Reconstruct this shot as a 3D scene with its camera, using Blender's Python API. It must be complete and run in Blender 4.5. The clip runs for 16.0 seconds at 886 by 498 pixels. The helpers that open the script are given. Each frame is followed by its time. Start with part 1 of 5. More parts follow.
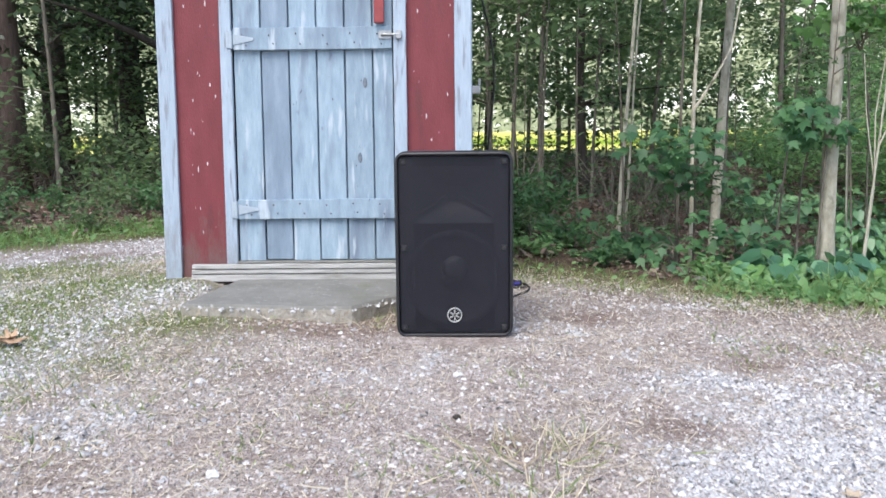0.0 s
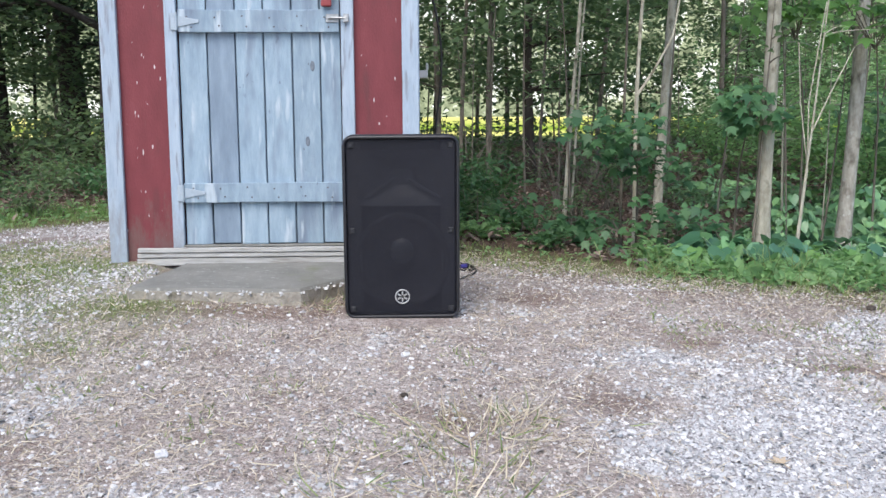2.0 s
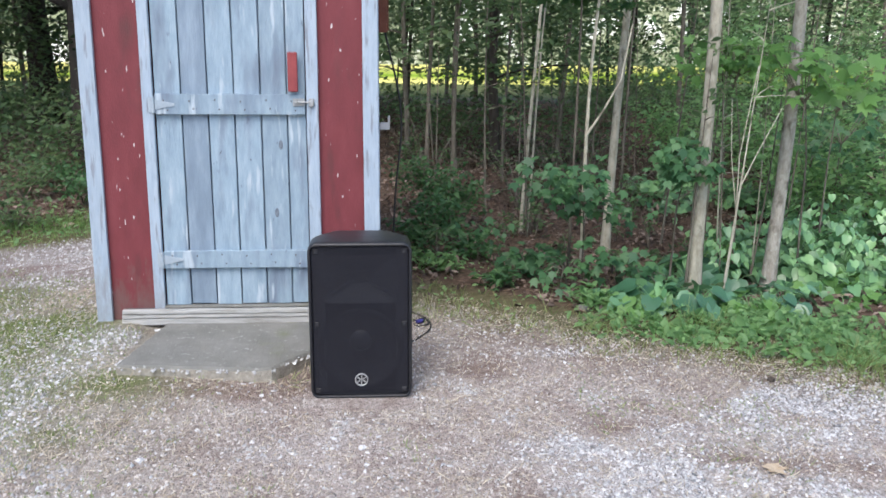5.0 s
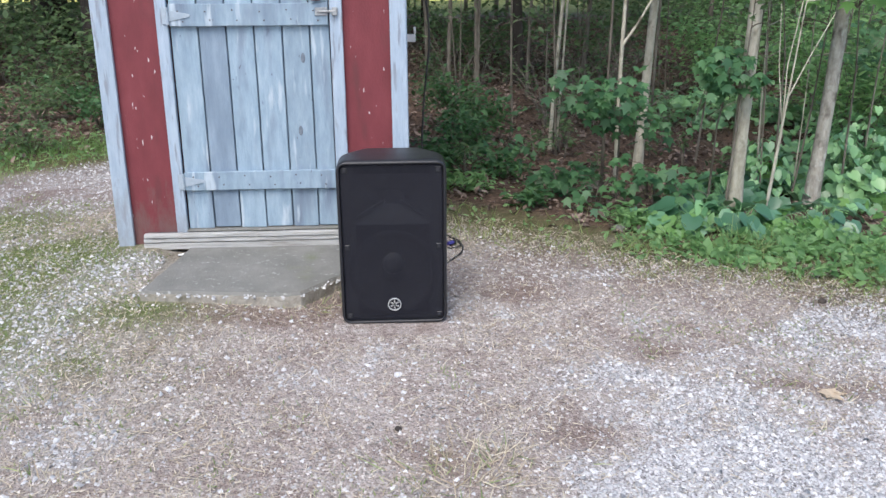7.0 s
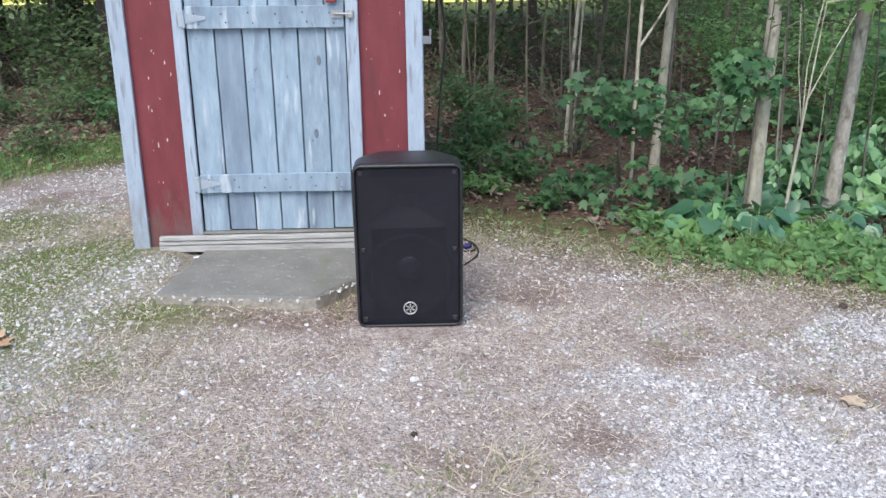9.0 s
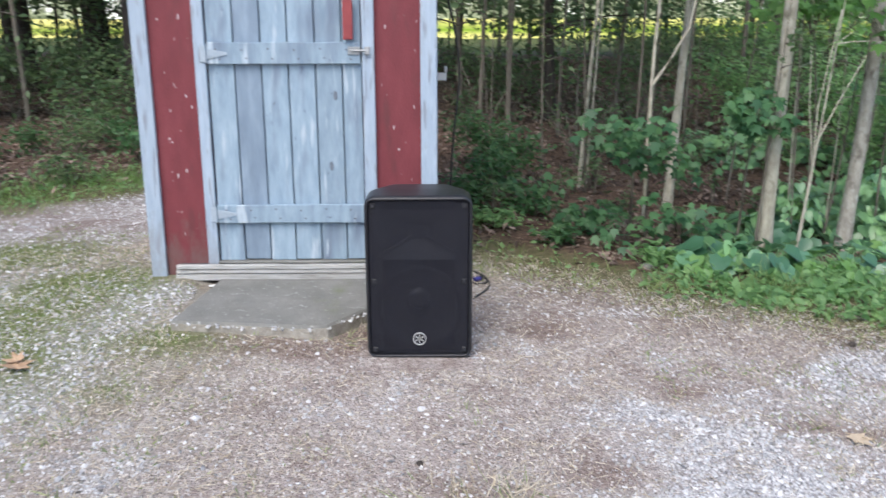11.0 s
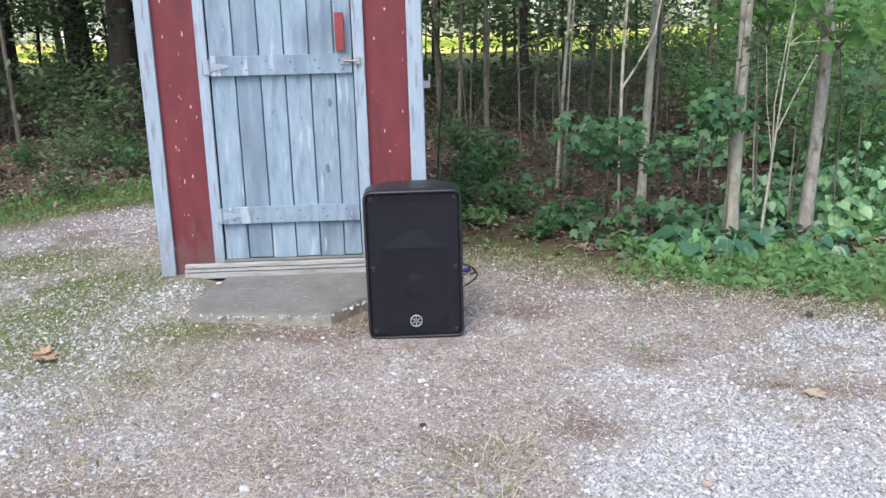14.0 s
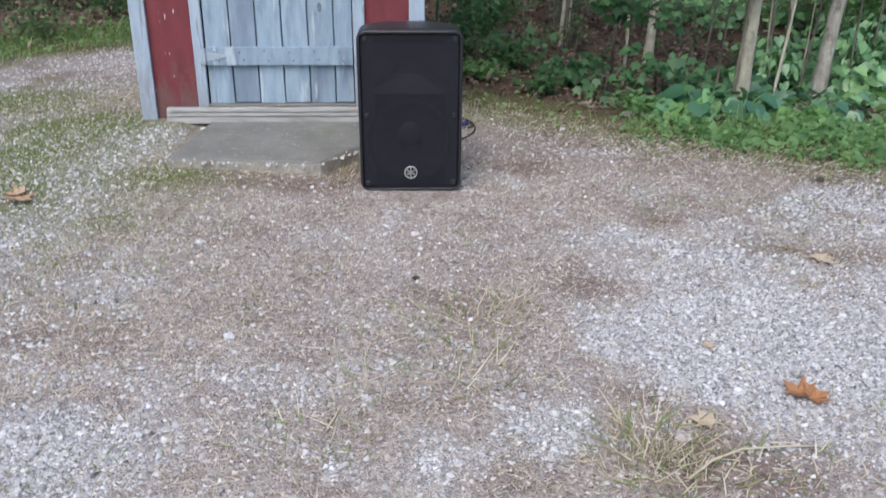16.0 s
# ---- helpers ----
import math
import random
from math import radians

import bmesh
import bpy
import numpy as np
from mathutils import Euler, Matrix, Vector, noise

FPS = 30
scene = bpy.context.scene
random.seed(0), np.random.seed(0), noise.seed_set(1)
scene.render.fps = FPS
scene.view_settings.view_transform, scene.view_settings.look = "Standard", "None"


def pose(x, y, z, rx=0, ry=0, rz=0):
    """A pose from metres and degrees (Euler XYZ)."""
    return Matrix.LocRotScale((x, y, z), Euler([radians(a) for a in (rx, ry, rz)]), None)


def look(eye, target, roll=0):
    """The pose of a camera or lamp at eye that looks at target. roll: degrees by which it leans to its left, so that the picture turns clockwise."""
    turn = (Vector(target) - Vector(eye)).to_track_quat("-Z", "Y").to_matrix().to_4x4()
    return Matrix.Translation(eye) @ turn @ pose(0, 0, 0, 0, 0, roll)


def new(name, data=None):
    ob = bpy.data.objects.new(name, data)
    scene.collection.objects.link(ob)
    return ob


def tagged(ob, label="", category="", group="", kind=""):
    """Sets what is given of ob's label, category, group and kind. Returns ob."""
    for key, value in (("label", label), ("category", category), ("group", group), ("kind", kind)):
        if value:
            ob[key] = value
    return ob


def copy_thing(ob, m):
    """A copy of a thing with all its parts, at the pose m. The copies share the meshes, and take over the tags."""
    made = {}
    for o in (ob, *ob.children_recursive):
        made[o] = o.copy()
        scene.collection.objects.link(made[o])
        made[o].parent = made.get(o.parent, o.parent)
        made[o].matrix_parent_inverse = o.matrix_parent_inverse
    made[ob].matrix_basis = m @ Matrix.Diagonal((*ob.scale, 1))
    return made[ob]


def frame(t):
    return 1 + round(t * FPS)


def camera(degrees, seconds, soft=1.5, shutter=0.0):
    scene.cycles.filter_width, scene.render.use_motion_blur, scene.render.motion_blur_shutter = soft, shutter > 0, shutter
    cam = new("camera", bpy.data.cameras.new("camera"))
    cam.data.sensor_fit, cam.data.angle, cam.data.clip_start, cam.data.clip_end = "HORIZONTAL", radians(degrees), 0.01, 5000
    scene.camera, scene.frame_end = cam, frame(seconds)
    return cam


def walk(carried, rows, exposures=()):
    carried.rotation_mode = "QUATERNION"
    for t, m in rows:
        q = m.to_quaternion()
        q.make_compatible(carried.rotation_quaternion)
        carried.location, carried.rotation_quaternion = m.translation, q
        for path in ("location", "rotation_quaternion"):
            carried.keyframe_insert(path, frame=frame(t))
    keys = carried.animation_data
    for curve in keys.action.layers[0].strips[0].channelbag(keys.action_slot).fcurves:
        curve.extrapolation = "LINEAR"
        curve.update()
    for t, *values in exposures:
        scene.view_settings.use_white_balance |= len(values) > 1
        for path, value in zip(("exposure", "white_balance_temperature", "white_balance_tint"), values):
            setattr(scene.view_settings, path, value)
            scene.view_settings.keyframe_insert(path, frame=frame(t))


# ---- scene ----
cam = camera(56.0, 16.0, shutter=0.5)
PATH = [
    (0, (-0.005, 0.003, 0.748), (-0.048, 1.985, 0.484), -0.6),
    (0.5, (-0.015, -0.036, 0.735), (-0.042, 1.941, 0.429), -0.8),
    (1, (0.01, -0.041, 0.756), (0.076, 1.932, 0.438), 0.5),
    (1.5, (0.0, -0.046, 0.739), (0.081, 1.929, 0.439), -0.1),
    (2, (0.004, -0.045, 0.742), (0.081, 1.931, 0.443), -0.3),
    (2.5, (0.006, -0.038, 0.744), (0.077, 1.938, 0.438), -0.1),
    (3, (0.004, -0.048, 0.942), (0.085, 1.897, 0.48), -2.4),
    (3.5, (-0.029, -0.215, 1.305), (0.107, 1.67, 0.65), -2.0),
    (4, (0.05, -0.332, 1.475), (0.219, 1.596, 0.971), -0.7),
    (4.2, (0.066, -0.348, 1.491), (0.241, 1.603, 1.087), -0.3),
    (6.3, (0.074, -0.222, 1.455), (0.104, 1.681, 0.842), -1.2),
    (6.5, (0.027, -0.192, 1.44), (0.066, 1.71, 0.821), -2.6),
    (7, (0.008, -0.15, 1.427), (0.105, 1.741, 0.782), -0.4),
    (7.5, (0.008, -0.147, 1.431), (0.105, 1.754, 0.816), -0.6),
    (8, (0.001, -0.131, 1.431), (0.074, 1.764, 0.796), -0.3),
    (8.5, (-0.003, -0.124, 1.429), (0.062, 1.769, 0.787), -0.6),
    (10.8, (0.008, -0.157, 1.427), (0.075, 1.754, 0.841), -0.4),
    (11, (0.028, -0.183, 1.439), (0.052, 1.736, 0.875), -0.1),
    (11.5, (0.116, -0.279, 1.441), (-0.044, 1.638, 0.893), -2.2),
    (12, (0.029, -0.419, 1.397), (-0.118, 1.498, 0.845), -4.4),
    (12.5, (-0.052, -0.513, 1.41), (-0.085, 1.398, 0.821), -1.6),
    (13, (-0.048, -0.543, 1.414), (-0.029, 1.373, 0.84), -1.5),
    (13.5, (-0.029, -0.551, 1.412), (0.024, 1.37, 0.859), -1.0),
    (14, (-0.032, -0.533, 1.418), (0.039, 1.394, 0.888), -1.5),
    (14.5, (-0.028, -0.523, 1.398), (0.04, 1.408, 0.88), -1.3),
    (15, (-0.011, -0.504, 1.382), (0.063, 1.41, 0.805), -1.8),
    (15.5, (-0.035, -0.474, 1.335), (0.058, 1.392, 0.621), -0.5),
    (16, (-0.05, -0.38, 1.294), (0.036, 1.438, 0.465), 0.5),
]
walk(cam, [(t, look(eye, target, roll)) for t, eye, target, roll in PATH], [(0.0, 1.0), (0.5, 0.9), (1.0, 0.83), (15.0, 0.83), (15.5, 0.88), (16.0, 0.52)])

# ---- light ----
world = bpy.data.worlds.new("world")
scene.world = world
world.use_nodes = True
wn = world.node_tree.nodes
sky = wn.new("ShaderNodeTexSky")
sky.sky_type, sky.sun_disc = "NISHITA", False
sky.sun_elevation, sky.sun_rotation = radians(56), radians(200)
sky.air_density, sky.dust_density = 1.0, 1.5
wn["Background"].inputs["Strength"].default_value = 0.15
world.node_tree.links.new(sky.outputs[0], wn["Background"].inputs["Color"])
sun = new("sun", bpy.data.lights.new("sun", "SUN"))
sun.data.energy, sun.data.angle, sun.data.color = 1.7, radians(40), (1.0, 0.96, 0.90)
sun.matrix_world = look((-1.8, -2.0, 8), (0, 3, 0))

# ---- materials ----
def mat(name, ramp, scale=8.0, rough=0.7, bump=0.3, bump_scale=60.0, stretch=(1, 1, 1), metal=0.0, detail=6.0, vary=0.0, island=False, coat=0.0, spec=0.5, distance=0.01):
    """Noise-driven colour over a ramp of (place, colour), fine relief, optional variation per object or per island."""
    m = bpy.data.materials.new(name)
    m.use_nodes = True
    nt = m.node_tree
    n, link = nt.nodes, nt.links.new
    b = n["Principled BSDF"]
    b.inputs["Roughness"].default_value, b.inputs["Metallic"].default_value = rough, metal
    b.inputs["Specular IOR Level"].default_value = spec
    co = n.new("ShaderNodeTexCoord")
    mp = n.new("ShaderNodeMapping")
    mp.inputs["Scale"].default_value = stretch
    link(co.outputs["Object"], mp.inputs["Vector"])
    nz = n.new("ShaderNodeTexNoise")
    nz.noise_dimensions = "4D"
    nz.inputs["Scale"].default_value, nz.inputs["Detail"].default_value, nz.inputs["Roughness"].default_value = scale, detail, 0.65
    link(mp.outputs[0], nz.inputs["Vector"])
    cr = n.new("ShaderNodeValToRGB")
    el = cr.color_ramp.elements
    for k, (at, c) in enumerate(ramp):
        e = el[k] if k < 2 else el.new(at)
        e.position, e.color = at, (*c, 1)
    link(nz.outputs[0], cr.inputs[0])
    out = cr.outputs[0]
    if vary:
        src = n.new("ShaderNodeNewGeometry").outputs["Random Per Island"] if island else n.new("ShaderNodeObjectInfo").outputs["Random"]
        mr = n.new("ShaderNodeMapRange")
        mr.inputs[3].default_value, mr.inputs[4].default_value = 1 - vary, 1 + vary
        link(src, mr.inputs[0])
        hs = n.new("ShaderNodeHueSaturation")
        link(mr.outputs[0], hs.inputs["Value"])
        link(out, hs.inputs["Color"])
        out = hs.outputs[0]
        off = n.new("ShaderNodeMath")
        off.operation = "MULTIPLY"
        off.inputs[1].default_value = 37.0
        link(src, off.inputs[0])
        link(off.outputs[0], nz.inputs["W"])
    link(out, b.inputs["Base Color"])
    if bump:
        bz = n.new("ShaderNodeTexNoise")
        bz.inputs["Scale"].default_value, bz.inputs["Detail"].default_value = bump_scale, 5
        link(mp.outputs[0], bz.inputs["Vector"])
        bp = n.new("ShaderNodeBump")
        bp.inputs["Strength"].default_value, bp.inputs["Distance"].default_value = bump, distance
        link(bz.outputs[0], bp.inputs["Height"])
        link(bp.outputs[0], b.inputs["Normal"])
    return m


def over(m, colour, scale, low, high, stretch=(1, 1, 1), detail=3.0, rough=None):
    """Lays chips, stains or worn patches of one colour over a material, where a noise passes low..high."""
    nt = m.node_tree
    n, link = nt.nodes, nt.links.new
    b = n["Principled BSDF"]
    was = b.inputs["Base Color"].links[0].from_socket
    co, mp, nz, mr, mx = n.new("ShaderNodeTexCoord"), n.new("ShaderNodeMapping"), n.new("ShaderNodeTexNoise"), n.new("ShaderNodeMapRange"), n.new("ShaderNodeMix")
    mp.inputs["Scale"].default_value = stretch
    nz.inputs["Scale"].default_value, nz.inputs["Detail"].default_value = scale, detail
    mr.inputs[1].default_value, mr.inputs[2].default_value = low, high
    mx.data_type = "RGBA"
    mx.inputs[7].default_value = (*colour, 1)
    link(co.outputs["Object"], mp.inputs["Vector"])
    link(mp.outputs[0], nz.inputs["Vector"])
    link(nz.outputs[0], mr.inputs[0])
    link(mr.outputs[0], mx.inputs[0])
    link(was, mx.inputs[6])
    link(mx.outputs[2], b.inputs["Base Color"])
    return m


def leaf_mat(name, dark, light, lucent=0.35, rough=0.5, single=False, coat=0.0):
    """Leaf: colour varied leaf by leaf, part of the light passes through."""
    m = bpy.data.materials.new(name)
    m.use_nodes = True
    nt = m.node_tree
    n, link = nt.nodes, nt.links.new
    b = n["Principled BSDF"]
    b.inputs["Roughness"].default_value = rough
    b.inputs["Coat Weight"].default_value, b.inputs["Coat Roughness"].default_value = coat, 0.35
    g = n.new("ShaderNodeNewGeometry")
    cr = n.new("ShaderNodeValToRGB")
    cr.color_ramp.elements[0].color, cr.color_ramp.elements[1].color = (*dark, 1), (*light, 1)
    link(n.new("ShaderNodeObjectInfo").outputs["Random"] if single else g.outputs["Random Per Island"], cr.inputs[0])
    link(cr.outputs[0], b.inputs["Base Color"])
    t = n.new("ShaderNodeBsdfTranslucent")
    hs = n.new("ShaderNodeHueSaturation")
    hs.inputs["Value"].default_value, hs.inputs["Hue"].default_value = 1.5, 0.48
    link(cr.outputs[0], hs.inputs["Color"])
    link(hs.outputs[0], t.inputs["Color"])
    mx = n.new("ShaderNodeMixShader")
    mx.inputs[0].default_value = lucent
    link(b.outputs[0], mx.inputs[1])
    link(t.outputs[0], mx.inputs[2])
    link(mx.outputs[0], n["Material Output"].inputs["Surface"])
    return m


PAINT = over(mat("pale_blue_paint", [(0.3, (0.205, 0.285, 0.362)), (0.55, (0.29, 0.38, 0.46)), (0.8, (0.39, 0.475, 0.545))], 9, 0.75, 0.4, 40, (3, 3, 0.7), vary=0.08), (0.165, 0.21, 0.275), 3.4, 0.52, 0.72, (3, 3, 0.6))
PAINT = over(over(PAINT, (0.15, 0.19, 0.25), 12, 0.70, 0.77, (2, 2, 1.0)), (0.13, 0.155, 0.20), 42, 0.735, 0.76, (1.6, 1.6, 0.7))
PAINT = over(PAINT, (0.45, 0.52, 0.58), 7, 0.60, 0.70, (3, 3, 0.5))
PAINT_BARE = over(mat("worn_grey_blue_board", [(0.3, (0.16, 0.21, 0.275)), (0.5, (0.215, 0.28, 0.355)), (0.75, (0.32, 0.40, 0.49))], 4, 0.8, 0.4, 40, (3, 3, 0.6)), (0.15, 0.19, 0.25), 10, 0.68, 0.78, (3, 3, 0.8))
TRIM = over(mat("pale_blue_trim", [(0.3, (0.30, 0.37, 0.46)), (0.55, (0.38, 0.455, 0.54)), (0.8, (0.46, 0.52, 0.59))], 8, 0.7, 0.4, 40, (6, 6, 0.8), vary=0.06), (0.25, 0.275, 0.32), 9, 0.56, 0.68, (5, 5, 0.7))
SILL = over(mat("flaking_white_sill", [(0.35, (0.38, 0.37, 0.35)), (0.6, (0.54, 0.53, 0.515))], 12, 0.8, 0.6, 50, (0.6, 8, 8)), (0.24, 0.215, 0.19), 7, 0.58, 0.72, (0.7, 7, 7))
RED = mat("barn_red_paint", [(0.3, (0.14, 0.024, 0.030)), (0.55, (0.18, 0.032, 0.040)), (0.8, (0.215, 0.046, 0.055))], 5, 0.65, 0.35, 90, (2, 2, 0.7))
RED = over(over(RED, (0.09, 0.03, 0.03), 3.5, 0.58, 0.78, (2, 2, 0.6)), (0.60, 0.54, 0.53), 34, 0.735, 0.76, (2.0, 2.0, 0.55), 1.0)


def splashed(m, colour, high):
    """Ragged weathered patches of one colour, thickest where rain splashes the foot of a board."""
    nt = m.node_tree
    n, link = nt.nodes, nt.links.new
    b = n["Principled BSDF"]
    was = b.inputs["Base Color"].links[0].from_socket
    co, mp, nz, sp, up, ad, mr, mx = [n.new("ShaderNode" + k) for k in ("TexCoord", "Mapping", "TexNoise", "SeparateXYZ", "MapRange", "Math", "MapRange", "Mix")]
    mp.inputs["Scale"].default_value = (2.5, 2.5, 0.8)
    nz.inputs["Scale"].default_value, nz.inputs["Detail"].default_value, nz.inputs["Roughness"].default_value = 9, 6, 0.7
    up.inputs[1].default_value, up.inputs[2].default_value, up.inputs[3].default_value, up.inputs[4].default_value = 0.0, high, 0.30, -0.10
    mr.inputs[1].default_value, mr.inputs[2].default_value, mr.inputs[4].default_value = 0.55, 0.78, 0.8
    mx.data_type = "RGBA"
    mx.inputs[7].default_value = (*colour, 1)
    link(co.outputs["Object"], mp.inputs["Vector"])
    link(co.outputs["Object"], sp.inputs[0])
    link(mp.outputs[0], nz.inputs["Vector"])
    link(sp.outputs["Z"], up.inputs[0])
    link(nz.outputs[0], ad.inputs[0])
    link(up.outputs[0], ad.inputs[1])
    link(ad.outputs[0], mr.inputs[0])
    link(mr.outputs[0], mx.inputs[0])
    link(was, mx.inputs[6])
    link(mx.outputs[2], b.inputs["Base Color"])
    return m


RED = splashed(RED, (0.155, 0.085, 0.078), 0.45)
TRIM = splashed(TRIM, (0.27, 0.285, 0.31), 0.5)
RED_WOOD = mat("red_painted_handle", [(0.3, (0.22, 0.035, 0.04)), (0.7, (0.32, 0.06, 0.06))], 12, 0.6, 0.2)
IRON = mat("painted_iron", [(0.3, (0.30, 0.36, 0.42)), (0.6, (0.40, 0.46, 0.52)), (0.8, (0.34, 0.35, 0.35))], 25, 0.5, 0.3, 80, metal=0.2)
STEEL = mat("galvanised_steel", [(0.3, (0.28, 0.29, 0.30)), (0.7, (0.46, 0.46, 0.46))], 30, 0.45, 0.2, metal=0.7)
NAIL = mat("dark_nail", [(0.3, (0.05, 0.05, 0.06)), (0.7, (0.12, 0.11, 0.11))], 30, 0.6, 0.0)
ROOFING = mat("grey_shingle", [(0.3, (0.06, 0.06, 0.065)), (0.7, (0.13, 0.13, 0.13))], 20, 0.9, 0.6, 150)
CONCRETE = over(over(mat("weathered_concrete", [(0.3, (0.155, 0.152, 0.137)), (0.55, (0.205, 0.20, 0.182)), (0.8, (0.265, 0.257, 0.237))], 6, 0.9, 0.5, 90), (0.33, 0.33, 0.31), 40, 0.62, 0.72), (0.16, 0.17, 0.11), 5, 0.60, 0.78)
SANDY = over(mat("sandy_broken_concrete", [(0.3, (0.24, 0.215, 0.18)), (0.5, (0.35, 0.32, 0.275)), (0.7, (0.46, 0.43, 0.38))], 22, 0.95, 0.8, 80), (0.14, 0.13, 0.09), 9, 0.62, 0.74)
BLACK = mat("black_textured_plastic", [(0.3, (0.014, 0.0145, 0.018)), (0.7, (0.022, 0.0225, 0.027))], 30, 0.40, 0.25, 350, distance=0.002, spec=0.45)
HORN = mat("grey_black_moulding", [(0.3, (0.025, 0.026, 0.033)), (0.7, (0.034, 0.035, 0.044))], 20, 0.4, 0.1)
DARK = mat("dark_plastic", [(0.3, (0.020, 0.020, 0.025)), (0.7, (0.030, 0.030, 0.037))], 20, 0.5, 0.1, spec=0.3)
BADGE = mat("silver_badge", [(0.3, (0.36, 0.36, 0.36)), (0.7, (0.46, 0.46, 0.46))], 30, 0.4, 0.0, metal=0.3)
WHITE = mat("white_plastic", [(0.3, (0.66, 0.67, 0.66)), (0.7, (0.76, 0.76, 0.75))], 15, 0.5, 0.1)
RUST = mat("rusty_brown_metal", [(0.3, (0.16, 0.05, 0.03)), (0.7, (0.25, 0.10, 0.06))], 20, 0.8, 0.4)
RUBBER = mat("black_rubber", [(0.3, (0.012, 0.012, 0.012)), (0.7, (0.03, 0.03, 0.03))], 20, 0.6, 0.1)
BLUE = mat("blue_plastic", [(0.3, (0.03, 0.025, 0.16)), (0.7, (0.06, 0.05, 0.25))], 20, 0.45, 0.1)
BARK = mat("grey_brown_bark", [(0.3, (0.09, 0.075, 0.058)), (0.55, (0.185, 0.16, 0.128)), (0.8, (0.29, 0.265, 0.22))], 7, 0.9, 0.7, 40, (3, 3, 0.8), vary=0.25)
BARK_PALE = over(mat("pale_maple_bark", [(0.3, (0.26, 0.235, 0.18)), (0.52, (0.44, 0.41, 0.33)), (0.75, (0.57, 0.54, 0.45))], 9, 0.85, 0.6, 45, (3, 3, 1.2), vary=0.12), (0.15, 0.14, 0.10), 7, 0.58, 0.74, (2, 2, 1.5))
BARK_DARK = mat("dark_pine_bark", [(0.3, (0.03, 0.024, 0.02)), (0.55, (0.06, 0.048, 0.04)), (0.8, (0.10, 0.08, 0.065))], 8, 0.95, 0.9, 35, (3, 3, 0.6), vary=0.2)
BARK_BROWN = mat("red_brown_pine_bark", [(0.3, (0.06, 0.04, 0.032)), (0.55, (0.13, 0.09, 0.075)), (0.8, (0.21, 0.155, 0.13))], 8, 0.95, 0.9, 35, (3, 3, 0.6))
LEAF = leaf_mat("woodland_leaf", (0.060, 0.110, 0.052), (0.155, 0.245, 0.108), 0.5)
LEAF_MAPLE = leaf_mat("maple_leaf", (0.038, 0.105, 0.042), (0.092, 0.20, 0.072))
# green raised so that the right side's sunlight is in the leaf colour
LEAF_BRIGHT = leaf_mat("bright_leaf", (0.105, 0.23, 0.088), (0.265, 0.44, 0.185), 0.5)
LEAF_HOSTA = leaf_mat("broad_ground_leaf", (0.075, 0.18, 0.075), (0.23, 0.41, 0.17), 0.12, 0.4, coat=0.3)
LEAF_BROAD = leaf_mat("broad_leaf", (0.085, 0.22, 0.10), (0.27, 0.48, 0.20), 0.12, 0.4, True, 0.4)
LEAF_SEEDLING = leaf_mat("seedling_leaf", (0.040, 0.116, 0.052), (0.105, 0.23, 0.092), 0.35, 0.5, True)
LEAF_FRESH = leaf_mat("fresh_leaf", (0.09, 0.21, 0.055), (0.19, 0.37, 0.11), 0.45, 0.5, True)
LEAF_BLUISH = leaf_mat("bluish_broad_leaf", (0.045, 0.135, 0.070), (0.13, 0.28, 0.15), 0.25, 0.4, True, 0.7)
LEAF_PINE = leaf_mat("dark_needle", (0.012, 0.028, 0.012), (0.035, 0.065, 0.026), 0.2)
GRASS = leaf_mat("grass_blade", (0.13, 0.20, 0.065), (0.31, 0.37, 0.15), 0.3)
GREEN_GRASS = leaf_mat("fresh_grass_blade", (0.09, 0.19, 0.05), (0.22, 0.36, 0.11), 0.35)
STRAW = leaf_mat("dry_straw", (0.36, 0.29, 0.20), (0.68, 0.61, 0.48), 0.1, 0.8)
LITTER = leaf_mat("brown_fallen_leaf", (0.05, 0.033, 0.026), (0.33, 0.245, 0.20), 0.1, 0.8)
ORANGE = mat("orange_dead_leaf", [(0.3, (0.27, 0.105, 0.04)), (0.7, (0.42, 0.21, 0.10))], 30, 0.7, 0.3, 90)
TAN = mat("tan_dead_leaf", [(0.3, (0.42, 0.32, 0.22)), (0.7, (0.56, 0.45, 0.33))], 30, 0.7, 0.3, 90)
STONE = mat("crushed_limestone", [(0.3, (0.34, 0.33, 0.335)), (0.5, (0.51, 0.505, 0.515)), (0.7, (0.63, 0.63, 0.64))], 30, 0.85, 0.2, 300, vary=0.33, island=True)
GRIT = mat("earthy_grit", [(0.3, (0.205, 0.172, 0.155)), (0.48, (0.39, 0.352, 0.33)), (0.66, (0.565, 0.535, 0.51))], 30, 0.9, 0.2, 300, vary=0.42, island=True)
BROWN_LEAF = mat("brown_dead_leaf", [(0.3, (0.32, 0.19, 0.11)), (0.7, (0.50, 0.35, 0.23))], 30, 0.75, 0.3, 90)


# ---- mesh tools ----
def part(name, bm, material, parent=None, label=""):
    """Links a bmesh (or a mesh) as one object under a thing."""
    if isinstance(bm, bpy.types.Mesh):
        me = bm
    else:
        me = bpy.data.meshes.new(name)
        bm.normal_update()
        bm.to_mesh(me)
        bm.free()
    if material and not me.materials:
        me.materials.append(material)
    ob = new(name, me)
    ob.parent = parent
    if label:
        tagged(ob, label)
    return ob


def thing(name, at, label, category, group="", kind="", rz=0, rx=0):
    ob = new(name)
    ob.matrix_basis = pose(*at, rx, 0, rz)
    ob.empty_display_size = 0.05
    return tagged(ob, label, category, group, kind)


